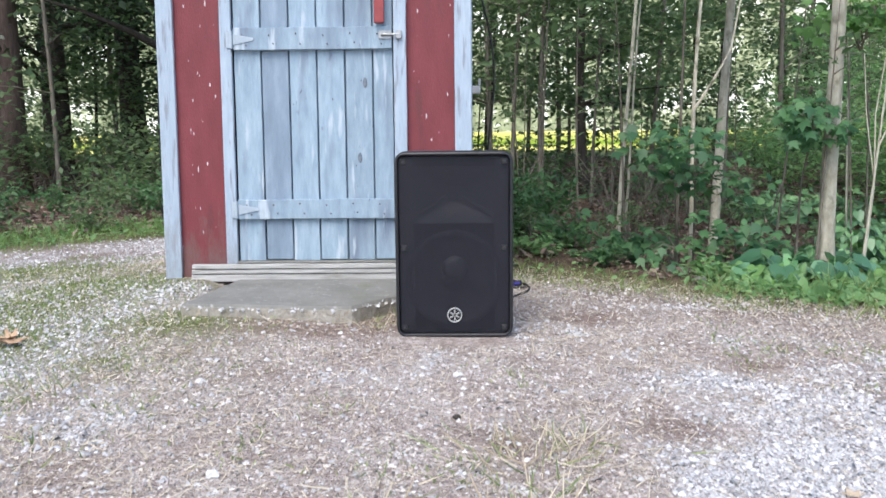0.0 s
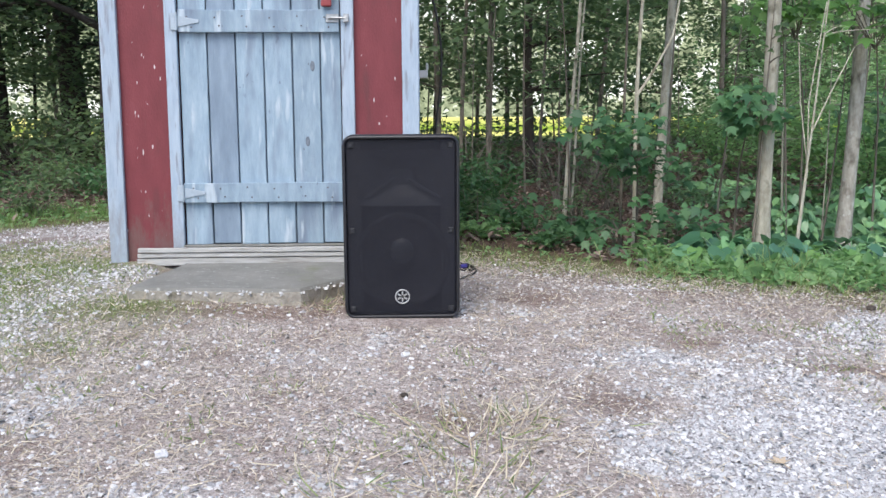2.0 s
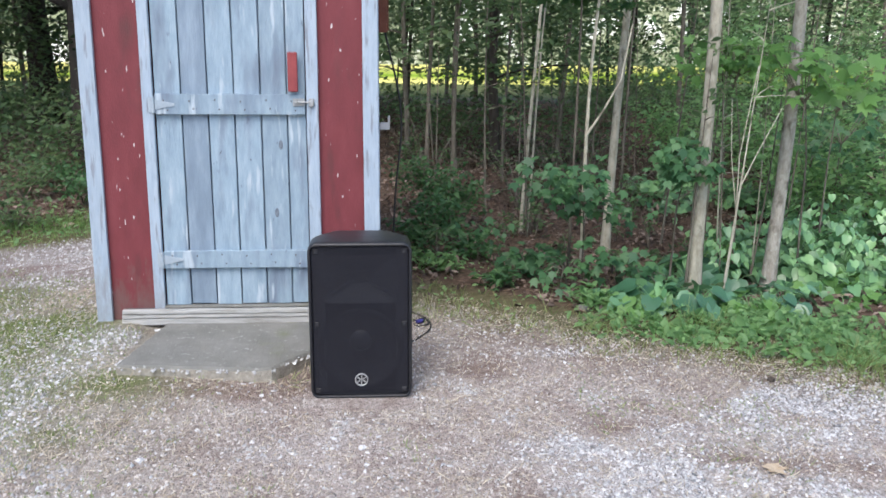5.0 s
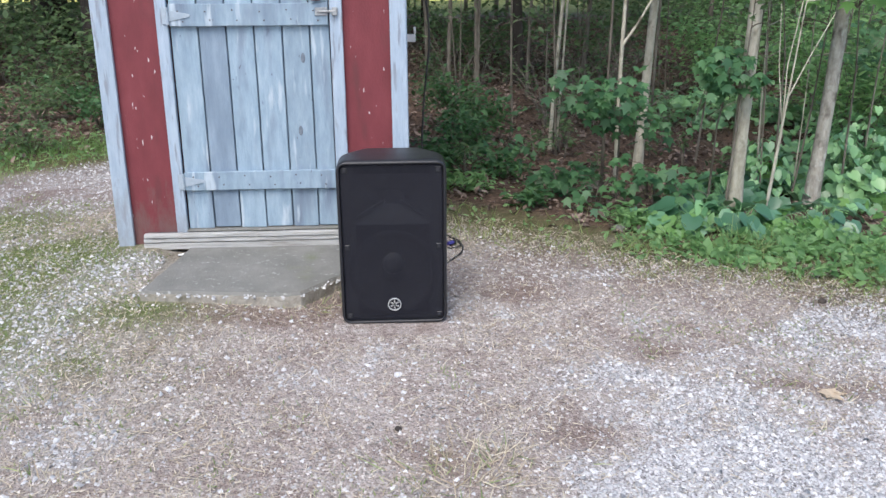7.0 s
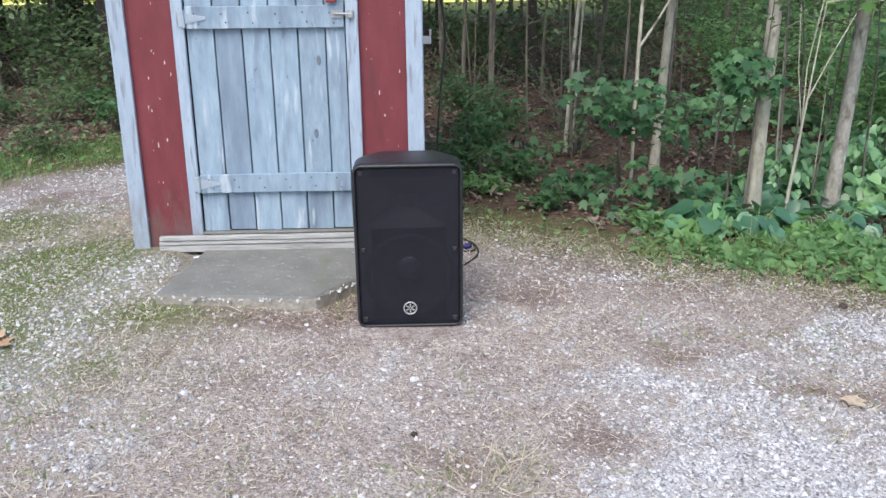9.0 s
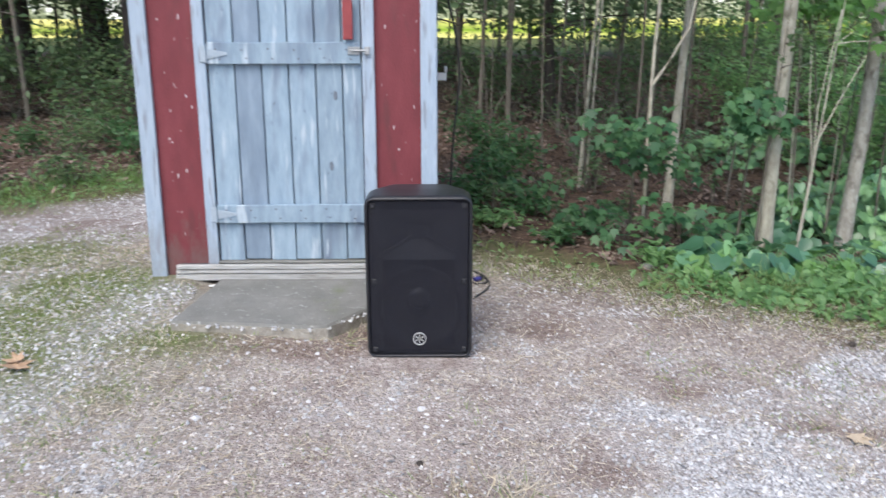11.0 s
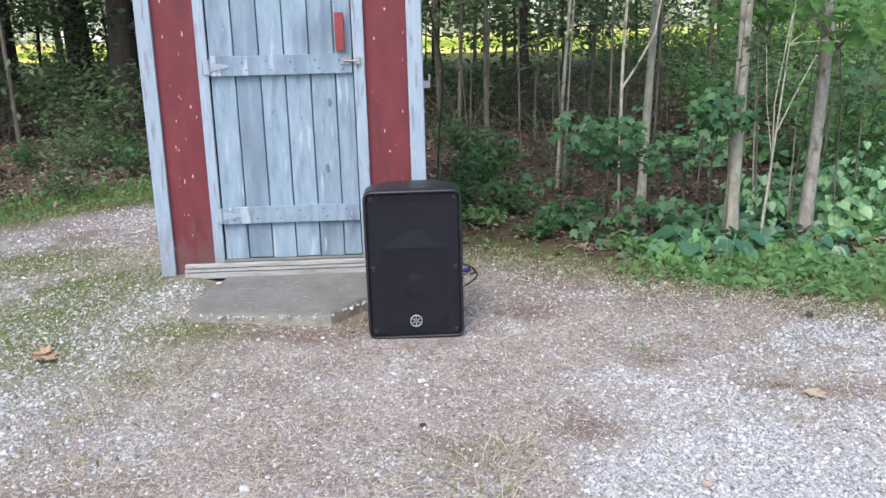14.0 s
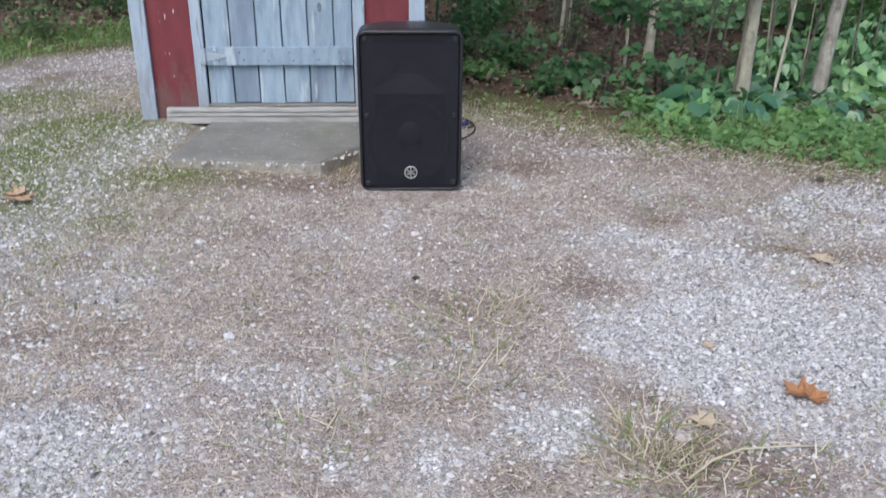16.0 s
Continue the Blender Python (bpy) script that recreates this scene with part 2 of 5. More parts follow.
def box(x0, x1, y0, y1, z0, z1, bevel=0.003, bm=None, seg=1):
    bm = bm or bmesh.new()
    vs = bmesh.ops.create_cube(bm, size=1)["verts"]
    for v in vs:
        v.co = Vector(((x0 + x1) / 2 + v.co.x * (x1 - x0), (y0 + y1) / 2 + v.co.y * (y1 - y0), (z0 + z1) / 2 + v.co.z * (z1 - z0)))
    if bevel:
        es = {e for v in vs for e in v.link_edges}
        bmesh.ops.bevel(bm, geom=list(es), offset=bevel, segments=seg, affect="EDGES", profile=0.5)
    return bm


def board(x0, x1, y0, y1, z0, z1, seed, wob=0.0015, cuts=7):
    """A sawn board with slightly uneven, softened edges; long way along z or x."""
    bm = box(x0, x1, y0, y1, z0, z1, 0)
    long = 2 if z1 - z0 > x1 - x0 else 0
    es = [e for e in bm.edges if abs((e.verts[0].co - e.verts[1].co)[long]) > 0.5 * max(z1 - z0, x1 - x0)]
    bmesh.ops.subdivide_edges(bm, edges=es, cuts=cuts)
    for v in bm.verts:
        q = noise.noise_vector(v.co * 6 + Vector((seed * 7.3, 0, 0)))
        v.co += q * wob
    bmesh.ops.bevel(bm, geom=[e for e in bm.edges if len(e.link_faces) == 2 and e.calc_face_angle(0) > 0.8], offset=0.0025, segments=1, affect="EDGES")
    return bm


def cyl(r, depth, m, segs=12, r2=None, bm=None):
    bm = bm or bmesh.new()
    bmesh.ops.create_cone(bm, cap_ends=True, segments=segs, radius1=r, radius2=r if r2 is None else r2, depth=depth, matrix=m)
    return bm


def mesh_of(name, verts, faces_n, index, smooth=False):
    """A mesh from arrays: vertices (n, 3), corners per face, flat corner indices."""
    me = bpy.data.meshes.new(name)
    me.vertices.add(len(verts))
    me.vertices.foreach_set("co", np.asarray(verts, np.float32).ravel())
    me.loops.add(len(index))
    me.loops.foreach_set("vertex_index", np.asarray(index, np.int32))
    me.polygons.add(len(faces_n))
    me.polygons.foreach_set("loop_start", np.r_[0, np.cumsum(faces_n)[:-1]].astype(np.int32))
    if smooth:
        me.polygons.foreach_set("use_smooth", np.ones(len(faces_n), bool))
    me.update(calc_edges=True)
    me.validate()
    return me


def tube(points, radii, sides=8, rough=0.0, seed=0):
    """Vertices and faces of a tapered tube along points."""
    P = [Vector(p) for p in points]
    verts, faces = [], []
    for k, p in enumerate(P):
        d = (P[min(k + 1, len(P) - 1)] - P[max(k - 1, 0)]).normalized()
        u = d.cross(Vector((0.31, 0.95, 0.05))).normalized()
        w = d.cross(u)
        for s in range(sides):
            a = 2 * math.pi * s / sides
            r = radii[k] * (1 + rough * noise.noise(Vector((seed + 3 * math.cos(a), 3 * math.sin(a), p.z * 2.5))))
            verts.append(p + u * (r * math.cos(a)) + w * (r * math.sin(a)))
    for k in range(len(P) - 1):
        for s in range(sides):
            a, b = k * sides + s, k * sides + (s + 1) % sides
            faces.append((a, b, b + sides, a + sides))
    faces.append(tuple(range((len(P) - 1) * sides, len(P) * sides)))
    return verts, faces


def tubes_mesh(name, tubes):
    verts, faces = [], []
    for v, f in tubes:
        o = len(verts)
        verts += v
        faces += [tuple(i + o for i in q) for q in f]
    me = bpy.data.meshes.new(name)
    me.from_pydata([tuple(v) for v in verts], [], faces)
    me.polygons.foreach_set("use_smooth", np.ones(len(faces), bool))
    me.update()
    return me


# leaf outlines in a unit square: x across, y along, z out of the blade
OVATE = (np.array([(0, 0, 0), (0.26, 0.35, 0.07), (0.20, 0.70, 0.05), (0, 1, -0.10), (-0.20, 0.70, 0.05), (-0.26, 0.35, 0.07)]), [(0, 1, 2, 3), (0, 3, 4, 5)])
DIAMOND = (np.array([(0, 0, 0), (0.28, 0.45, 0.05), (0, 1, -0.05), (-0.28, 0.45, 0.05)]), [(0, 1, 2, 3)])
HEART = (np.array([(0, 0.08, -0.02), (0.22, -0.04, 0.06), (0.42, 0.22, 0.10), (0.36, 0.55, 0.06), (0, 1, -0.14), (-0.36, 0.55, 0.06), (-0.42, 0.22, 0.10), (-0.22, -0.04, 0.06), (0, 0.5, -0.02)]), [(0, 1, 2, 8), (8, 2, 3, 4), (8, 4, 5, 6), (0, 8, 6, 7)])
MAPLE = (np.array([(0, 0, 0), (0.18, 0.10, 0.02), (0.46, 0.16, -0.06), (0.30, 0.34, 0.03), (0.52, 0.66, -0.06), (0.20, 0.58, 0.03), (0, 1, -0.10), (-0.20, 0.58, 0.03), (-0.52, 0.66, -0.06), (-0.30, 0.34, 0.03), (-0.46, 0.16, -0.06), (-0.18, 0.10, 0.02)]), [(0, 1, 2, 3), (0, 3, 4, 5), (0, 5, 6, 7), (0, 7, 8, 9), (0, 9, 10, 11)])
FLAT = (np.array([(-0.5, 0, 0), (0.5, 0, 0), (0.4, 0.5, 0.03), (-0.4, 0.5, 0.03), (0.0, 1, 0.0)]), [(0, 1, 2, 3), (3, 2, 4)])
BLADE = (np.array([(-0.5, 0, 0), (0.5, 0, 0), (0.36, 0.5, 0.10), (-0.36, 0.5, 0.10), (0.0, 1, 0.38)]), [(0, 1, 2, 3), (3, 2, 4)])

CHIP = (np.array([(-1, -0.7, -0.45), (1, -0.8, -0.45), (0.9, 0.8, -0.45), (-0.8, 0.9, -0.45), (-0.35, -0.1, 0.42), (0.45, 0.15, 0.36)]), [(0, 1, 5, 4), (2, 3, 4, 5), (1, 2, 5), (3, 0, 4)])


def scatter(name, P, normal, size, shape, rng, spin=None, along=None, widths=None, jitter=0.0):
    """One mesh of many small blades at P: normal (n, 3) out of the blade, size (n), turned at random or pointing along."""
    T, F = shape
    n, k = len(P), len(T)
    normal = normal / np.linalg.norm(normal, axis=1, keepdims=True)
    if along is None:
        along = rng.normal(size=(n, 3))
    v = along - (along * normal).sum(1, keepdims=True) * normal
    v /= np.linalg.norm(v, axis=1, keepdims=True) + 1e-9
    u = np.cross(v, normal)
    W = size if widths is None else widths
    t = T[None] + (rng.normal(size=(n, k, 3)) * jitter if jitter else 0)
    X = P[:, None] + t[..., :1] * (W[:, None] * u)[:, None] + t[..., 1:2] * (size[:, None] * v)[:, None] + t[..., 2:] * (size[:, None] * normal)[:, None]
    counts = np.tile([len(f) for f in F], n)
    index = (np.concatenate(F)[None] + k * np.arange(n)[:, None]).ravel()
    return mesh_of(name, X.reshape(-1, 3), counts, index)


BLADES = {}


def leaf_parts(P, normal, size, shape, rng, along, material, parent):
    """Leaves as objects of their own under a plant; alike leaves share their mesh."""
    key = (id(shape), material.name)
    if key not in BLADES:
        BLADES[key] = mesh_of("leaf", shape[0], [len(f) for f in shape[1]], np.concatenate(shape[1]))
        BLADES[key].materials.append(material)
    for p, nz, s, al in zip(P, normal, size, along):
        nz = Vector(nz).normalized()
        v = Vector(al)
        v = (v - nz * v.dot(nz)).normalized()
        u = v.cross(nz)
        m = Matrix((u, v, nz)).transposed().to_4x4()
        m.translation = Vector(p)
        ob = new("leaf", BLADES[key])
        ob.parent = parent
        ob.matrix_basis = m @ Matrix.Diagonal((s, s, s, 1))


# ---- the lie of the land ----
def smooth(a, b, x):
    t = np.clip((np.asarray(x, float) - a) / (b - a), 0, 1)
    return t * t * (3 - 2 * t)


def value_noise(x, y, seed=0):
    """Smooth noise 0..1 on arrays."""
    x, y = np.asarray(x, float), np.asarray(y, float)
    xi, yi = np.floor(x), np.floor(y)
    fx, fy = x - xi, y - yi
    fx, fy = fx * fx * (3 - 2 * fx), fy * fy * (3 - 2 * fy)

    def h(i, j):
        s = np.sin(i * 127.1 + j * 311.7 + seed * 74.7) * 43758.5453
        return s - np.floor(s)

    return (h(xi, yi) * (1 - fx) + h(xi + 1, yi) * fx) * (1 - fy) + (h(xi, yi + 1) * (1 - fx) + h(xi + 1, yi + 1) * fx) * fy


def fbm(x, y, seed=0):
    return (value_noise(x, y, seed) + 0.5 * value_noise(2.1 * x, 2.1 * y, seed + 1) + 0.25 * value_noise(4.3 * x, 4.3 * y, seed + 2)) / 1.75


def land(x, y):
    """Height of the ground: it rises softly to the shed, dips under the near trees and rises again to the field."""
    x, y = np.asarray(x, float), np.asarray(y, float)
    z = 0.062 * (np.clip(y, -3, 3.5) - 3.1)
    z = z - 0.045 * np.clip(x - 0.2, 0, 3) * smooth(4.5, 2.0, y) - 0.05 * smooth(0.2, 1.5, x) * smooth(3.2, 4.5, y)
    z = z - 0.14 * smooth(0.3, 2.6, x) * smooth(4.2, 5.4, y) * smooth(11, 6, y)
    z = z + 0.30 * smooth(9, 21, y)
    z = z + (0.038 + 0.035 * smooth(-1.10, -1.24, x) * smooth(3.3, 3.7, y)) * smooth(2.85, 3.25, y) * smooth(-2.4, -1.3, x) * smooth(0.35, -0.25, x) * smooth(7.0, 5.0, y)
    rough = 0.012 * (fbm(x * 2.2, y * 2.2, 5) - 0.5) + 0.10 * (fbm(x * 0.7, y * 0.7, 9) - 0.5) * smooth(5.5, 8, y)
    away = 1 - np.exp(-(((x + 0.03) / 0.5) ** 2 + ((y - 3.25) / 0.4) ** 2))
    return z * (0.15 + 0.85 * away) + rough * away


def verge(x):
    """Where gravel gives way to the planted edge of the wood, as y over x."""
    x = np.asarray(x, float)
    return np.where(x > 0, 4.50 - 0.50 * np.clip(x, 0, 3.4) - 0.3 * smooth(3, 6, x), np.where(x < -1.4, 6.35 - 0.9 * np.clip(-x - 2.2, 0, 2.5), 6.2)) + 0.25 * (fbm(x * 1.7, x * 0 + 3.3, 2) - 0.5)


# patches on the yard: middle x, y, half width, half depth, share
CLEAN = [(1.18, 2.22, 0.46, 0.50, 1.0), (1.42, 1.80, 0.55, 0.38, 1.0), (0.80, 2.66, 0.26, 0.13, 0.75), (1.90, 2.90, 0.50, 0.16, 0.75), (2.15, 3.12, 0.60, 0.16, 0.95),
         (0.88, 1.92, 0.36, 0.32, 0.9), (0.97, 3.58, 0.26, 0.09, 0.7), (-0.92, 1.42, 0.42, 0.26, 0.9), (-0.52, 1.72, 0.24, 0.14, 0.65), (0.30, 1.46, 0.24, 0.14, 0.85),
         (0.02, 1.36, 0.34, 0.12, 0.6), (-1.62, 2.72, 0.36, 0.60, 0.6), (-1.95, 3.35, 0.45, 0.40, 0.6), (-2.4, 5.0, 0.9, 0.6, 1.1), (-2.0, 5.9, 0.7, 0.5, 1.0), (-2.6, 3.8, 0.6, 0.6, 0.7),
         (0.34, 3.22, 0.14, 0.24, 0.65), (-0.35, 2.76, 0.36, 0.13, 0.45), (2.6, 2.2, 0.7, 0.7, 0.8), (-2.2, 1.6, 0.7, 0.6, 0.8), (-1.24, 3.72, 0.14, 0.14, 0.8), (-1.38, 3.30, 0.26, 0.50, 0.6), (-1.2, 2.45, 0.3, 0.4, 0.45), (-1.9, 4.1, 0.6, 0.4, 0.6), (0.6, 0.2, 1.2, 0.6, 0.7), (-1.6, -0.6, 1.2, 0.8, 0.7), (1.6, -1.4, 1.5, 0.8, 0.7)]
# the patch before the step paints brown earth and its undercut shadow together
EARTH = [(1.04, 2.80, 0.20, 0.11, 1.0), (0.60, 2.28, 0.18, 0.12, 0.9), (1.53, 2.60, 0.26, 0.10, 0.8), (1.92, 2.52, 0.26, 0.09, 0.7), (0.16, 2.10, 0.24, 0.12, 0.7), (0.80, 1.34, 0.40, 0.14, 0.9),
         (0.55, 3.45, 0.40, 0.22, 0.75), (-0.66, 3.12, 0.48, 0.13, 1.1), (-0.22, 3.28, 0.14, 0.12, 0.9), (1.92, 3.34, 0.20, 0.06, 1.0), (-1.25, 1.95, 0.35, 0.14, 0.6), (0.62, 1.62, 0.16, 0.10, 0.7), (0.12, 4.6, 0.2, 0.8, 0.6), (2.68, 4.78, 0.22, 0.20, 1.0), (1.36, 3.52, 0.35, 0.06, 0.5), (-2.3, 5.2, 1.0, 0.9, 0.75), (-1.9, 4.15, 0.6, 0.3, 0.5)]


def patches(rows, x, y):
    return sum(w * np.exp(-(((x - cx) / rx) ** 2 + ((y - cy) / ry) ** 2)) for cx, cy, rx, ry, w in rows)


def covers(x, y):
    """Shares of clean gravel, green growth, leaf litter and bare damp earth on the ground. Moss and litter are also
    thickened to paint the wood's shade near the shed.
    """
    x, y = np.asarray(x, float), np.asarray(y, float)
    n1, n2, n3 = fbm(x * 1.3, y * 1.3, 11), fbm(x * 3.1, y * 3.1, 17), fbm(x * 9.0, y * 9.0, 23)
    wx, wy = x + 0.30 * (fbm(x * 2.6, y * 2.6, 31) - 0.5), y + 0.26 * (fbm(x * 2.6, y * 2.6, 37) - 0.5)
    earth = np.clip(1.5 * patches(EARTH, wx, wy) - 0.35 + 1.2 * (n3 - 0.5) + 0.5 * (n2 - 0.5), 0, 1)
    gravel = np.clip(1.15 * patches(CLEAN, wx, wy) - 0.22 + 0.9 * (n2 - 0.5) + 1.5 * (n3 - 0.5), 0, 1) ** 1.3 * (1 - 0.85 * earth)
    beyond = y - verge(x)
    green = smooth(-0.45, 0.1, beyond) * smooth(1.5, 0.5, beyond) * np.clip(n2 * 1.6, 0, 1)
    moss = np.exp(-(((x + 1.7) / 0.45) ** 2 + ((y - 3.9) / 0.25) ** 2)) + np.exp(-(((x + 2.5) / 0.6) ** 2 + ((y - 4.5) / 0.3) ** 2)) + 0.7 * np.exp(-(((x + 1.15) / 0.22) ** 2 + ((y - 3.2) / 0.12) ** 2)) + 0.5 * np.exp(-(((x + 1.25) / 0.16) ** 2 + ((y - 2.80) / 0.10) ** 2))
    moss = 1.35 * moss + 0.9 * np.exp(-(((x + 2.15) / 0.4) ** 2 + ((y - 3.4) / 0.28) ** 2)) + np.exp(-(((x + 1.95) / 0.85) ** 2 + ((y - 3.15) / 0.8) ** 2)) * n1 * 1.8
    green = np.clip(np.maximum(green, moss * (0.2 + 0.7 * n2 + 0.5 * n3)), 0, 1)
    # before the verge: brown soil, darkened further in place of tree and shed shade
    litter = np.maximum(smooth(0.1, 0.7, beyond), smooth(-0.9, -0.1, beyond) * np.clip(0.75 * n1 + 0.35 * n2 - 0.05, 0, 0.75))
    meadow = smooth(20, 21.5, y)
    gravel = gravel * (1 - meadow)
    return gravel * (1 - smooth(0.0, 0.7, beyond)) * (1 - 0.6 * green), np.maximum(green * (1 - meadow), meadow), litter * (1 - meadow), earth * (1 - litter)


def ground_material():
    m = bpy.data.materials.new("gravel_yard_and_wood_floor")
    m.use_nodes = True
    nt = m.node_tree
    n, link = nt.nodes, nt.links.new
    b = n["Principled BSDF"]
    b.inputs["Roughness"].default_value = 0.92
    b.inputs["Specular IOR Level"].default_value = 0.25
    co = n.new("ShaderNodeTexCoord")
    at = n.new("ShaderNodeAttribute")
    at.attribute_name = "cover"
    sep = n.new("ShaderNodeSeparateColor")
    link(at.outputs["Color"], sep.inputs[0])

    def ramped(scale, stops, kind="ShaderNodeTexNoise"):
        z = n.new(kind)
        z.inputs["Scale"].default_value = scale
        link(co.outputs["Object"], z.inputs["Vector"])
        if kind == "ShaderNodeTexNoise":
            z.inputs["Detail"].default_value, z.inputs["Roughness"].default_value = 8, 0.7
        r = n.new("ShaderNodeValToRGB")
        for k, (p, c) in enumerate(stops):
            e = r.color_ramp.elements[k] if k < 2 else r.color_ramp.elements.new(p)
            e.position, e.color = p, (*c, 1)
        link(z.outputs["Color" if kind == "ShaderNodeTexVoronoi" else 0], r.inputs[0])
        return z, r.outputs[0]

    def mixed(f, a, c):
        x = n.new("ShaderNodeMix")
        x.data_type = "RGBA"
        link(f, x.inputs[0])
        link(a, x.inputs[6])
        link(c, x.inputs[7])
        return x.outputs[2]

    _, dirt = ramped(48, [(0.30, (0.165, 0.128, 0.112)), (0.50, (0.372, 0.320, 0.293)), (0.70, (0.605, 0.555, 0.52))])
    _, stain = ramped(4.2, [(0.42, (1.0, 1.0, 1.0)), (0.60, (0.70, 0.64, 0.62)), (0.75, (0.58, 0.52, 0.49))])
    _, earth = ramped(40, [(0.30, (0.085, 0.055, 0.045)), (0.50, (0.21, 0.155, 0.135)), (0.72, (0.40, 0.32, 0.28))])
    tint = n.new("ShaderNodeMix")
    tint.data_type, tint.blend_type = "RGBA", "MULTIPLY"
    tint.inputs[0].default_value = 0.8
    link(dirt, tint.inputs[6])
    link(stain, tint.inputs[7])
    dirt = tint.outputs[2]
    vor, gravel = ramped(110, [(0.1, (0.18, 0.165, 0.165)), (0.5, (0.38, 0.365, 0.37)), (0.9, (0.66, 0.65, 0.655))], "ShaderNodeTexVoronoi")
    _, green = ramped(45, [(0.30, (0.075, 0.085, 0.03)), (0.55, (0.14, 0.165, 0.06)), (0.75, (0.23, 0.22, 0.11))])
    _, litter = ramped(26, [(0.32, (0.035, 0.022, 0.016)), (0.52, (0.115, 0.072, 0.052)), (0.70, (0.25, 0.175, 0.13))])
    col = mixed(at.outputs["Alpha"], dirt, earth)
    col = mixed(sep.outputs[0], col, gravel)
    col = mixed(sep.outputs[1], col, green)
    col = mixed(sep.outputs[2], col, litter)
    link(col, b.inputs["Base Color"])
    fine = n.new("ShaderNodeTexNoise")
    fine.inputs["Scale"].default_value, fine.inputs["Detail"].default_value = 70, 6
    link(co.outputs["Object"], fine.inputs["Vector"])
    add = n.new("ShaderNodeMath")
    add.operation = "ADD"
    link(fine.outputs[0], add.inputs[0])
    link(vor.outputs["Distance"], add.inputs[1])
    bp = n.new("ShaderNodeBump")
    bp.inputs["Strength"].default_value, bp.inputs["Distance"].default_value = 0.7, 0.012
    link(add.outputs[0], bp.inputs["Height"])
    link(bp.outputs[0], b.inputs["Normal"])
    return m


def spread(lo, hi, step, end, grow=1.22):
    """Coordinates: even between lo and hi, then ever wider out to +-end."""
    mid = list(np.arange(lo, hi + 1e-6, step))
    for sign, a in ((-1, lo), (1, hi)):
        d, x, more = step, a, []
        while abs(x) < end:
            d *= grow
            x += sign * d
            more.append(x)
        mid = more[::-1] + mid if sign < 0 else mid + more
    return np.array(mid)


gx, gy = spread(-4, 4.2, 0.035, 700), spread(0.6, 6.0, 0.035, 700, 1.16)
X, Y = np.meshgrid(gx, gy)
Z = land(X, Y)
quads = (np.arange(len(gy) - 1)[:, None] * len(gx) + np.arange(len(gx) - 1)[None]).ravel()
me = mesh_of("ground", np.stack([X, Y, Z], -1).reshape(-1, 3), np.full(len(quads), 4), np.stack([quads, quads + 1, quads + 1 + len(gx), quads + len(gx)], 1).ravel(), True)
cv = np.stack(covers(X, Y), -1).reshape(-1, 4).astype(np.float32)
me.color_attributes.new("cover", "FLOAT_COLOR", "POINT").data.foreach_set("color", cv.ravel())
tagged(part("ground", me, ground_material()), "gravel yard with tan dirt, straw and leaf-littered wood floor", "ground", kind="structure")

# sunlit field far behind the wood: a backdrop that glows in place of sun
fm = bpy.data.materials.new("glowing_meadow")
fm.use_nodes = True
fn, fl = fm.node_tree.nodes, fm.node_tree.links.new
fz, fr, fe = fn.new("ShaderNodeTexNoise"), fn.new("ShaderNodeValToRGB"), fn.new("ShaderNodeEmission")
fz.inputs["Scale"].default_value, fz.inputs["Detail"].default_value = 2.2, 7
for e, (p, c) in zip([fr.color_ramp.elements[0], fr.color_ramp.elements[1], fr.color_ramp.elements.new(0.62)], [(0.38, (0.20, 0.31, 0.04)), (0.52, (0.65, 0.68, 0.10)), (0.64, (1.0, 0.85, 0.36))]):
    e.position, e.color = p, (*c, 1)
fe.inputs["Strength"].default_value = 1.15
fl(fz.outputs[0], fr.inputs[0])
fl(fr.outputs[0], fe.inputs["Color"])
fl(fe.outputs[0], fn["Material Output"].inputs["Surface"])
# far tree line: glowing colours hold the haze and the sky's white gaps
tm = bpy.data.materials.new("glowing_tree_line")
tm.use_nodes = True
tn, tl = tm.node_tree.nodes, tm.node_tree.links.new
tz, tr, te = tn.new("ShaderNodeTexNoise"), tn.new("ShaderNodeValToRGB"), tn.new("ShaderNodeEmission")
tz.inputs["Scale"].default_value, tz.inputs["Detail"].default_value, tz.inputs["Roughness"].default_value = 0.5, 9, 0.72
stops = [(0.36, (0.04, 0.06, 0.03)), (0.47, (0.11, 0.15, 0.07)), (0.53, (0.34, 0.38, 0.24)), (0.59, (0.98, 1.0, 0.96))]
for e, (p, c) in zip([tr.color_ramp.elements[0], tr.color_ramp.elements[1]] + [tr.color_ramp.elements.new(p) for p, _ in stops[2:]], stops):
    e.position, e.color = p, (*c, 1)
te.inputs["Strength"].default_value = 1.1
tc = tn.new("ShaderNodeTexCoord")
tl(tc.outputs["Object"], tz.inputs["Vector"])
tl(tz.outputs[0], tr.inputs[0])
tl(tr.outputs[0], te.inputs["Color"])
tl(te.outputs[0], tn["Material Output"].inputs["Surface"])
tagged(part("backdrop", box(-90, 90, 46, 46.5, -1, 9, 0), tm), "glowing backdrop of a hazy green tree line with white sky gaps beyond the field", "tree line", kind="structure")
tagged(part("backdrop", box(-60, 60, 30, 30.4, -0.5, 0.95, 0), fm), "glowing backdrop of the sunlit yellow-green field far beyond the trees", "field", kind="structure")

# ---- shed ----
shed = thing("shed", (-0.67, 3.93, 0.075), "small red board shed with pale blue trim and plank door", "shed", rx=-2.0)
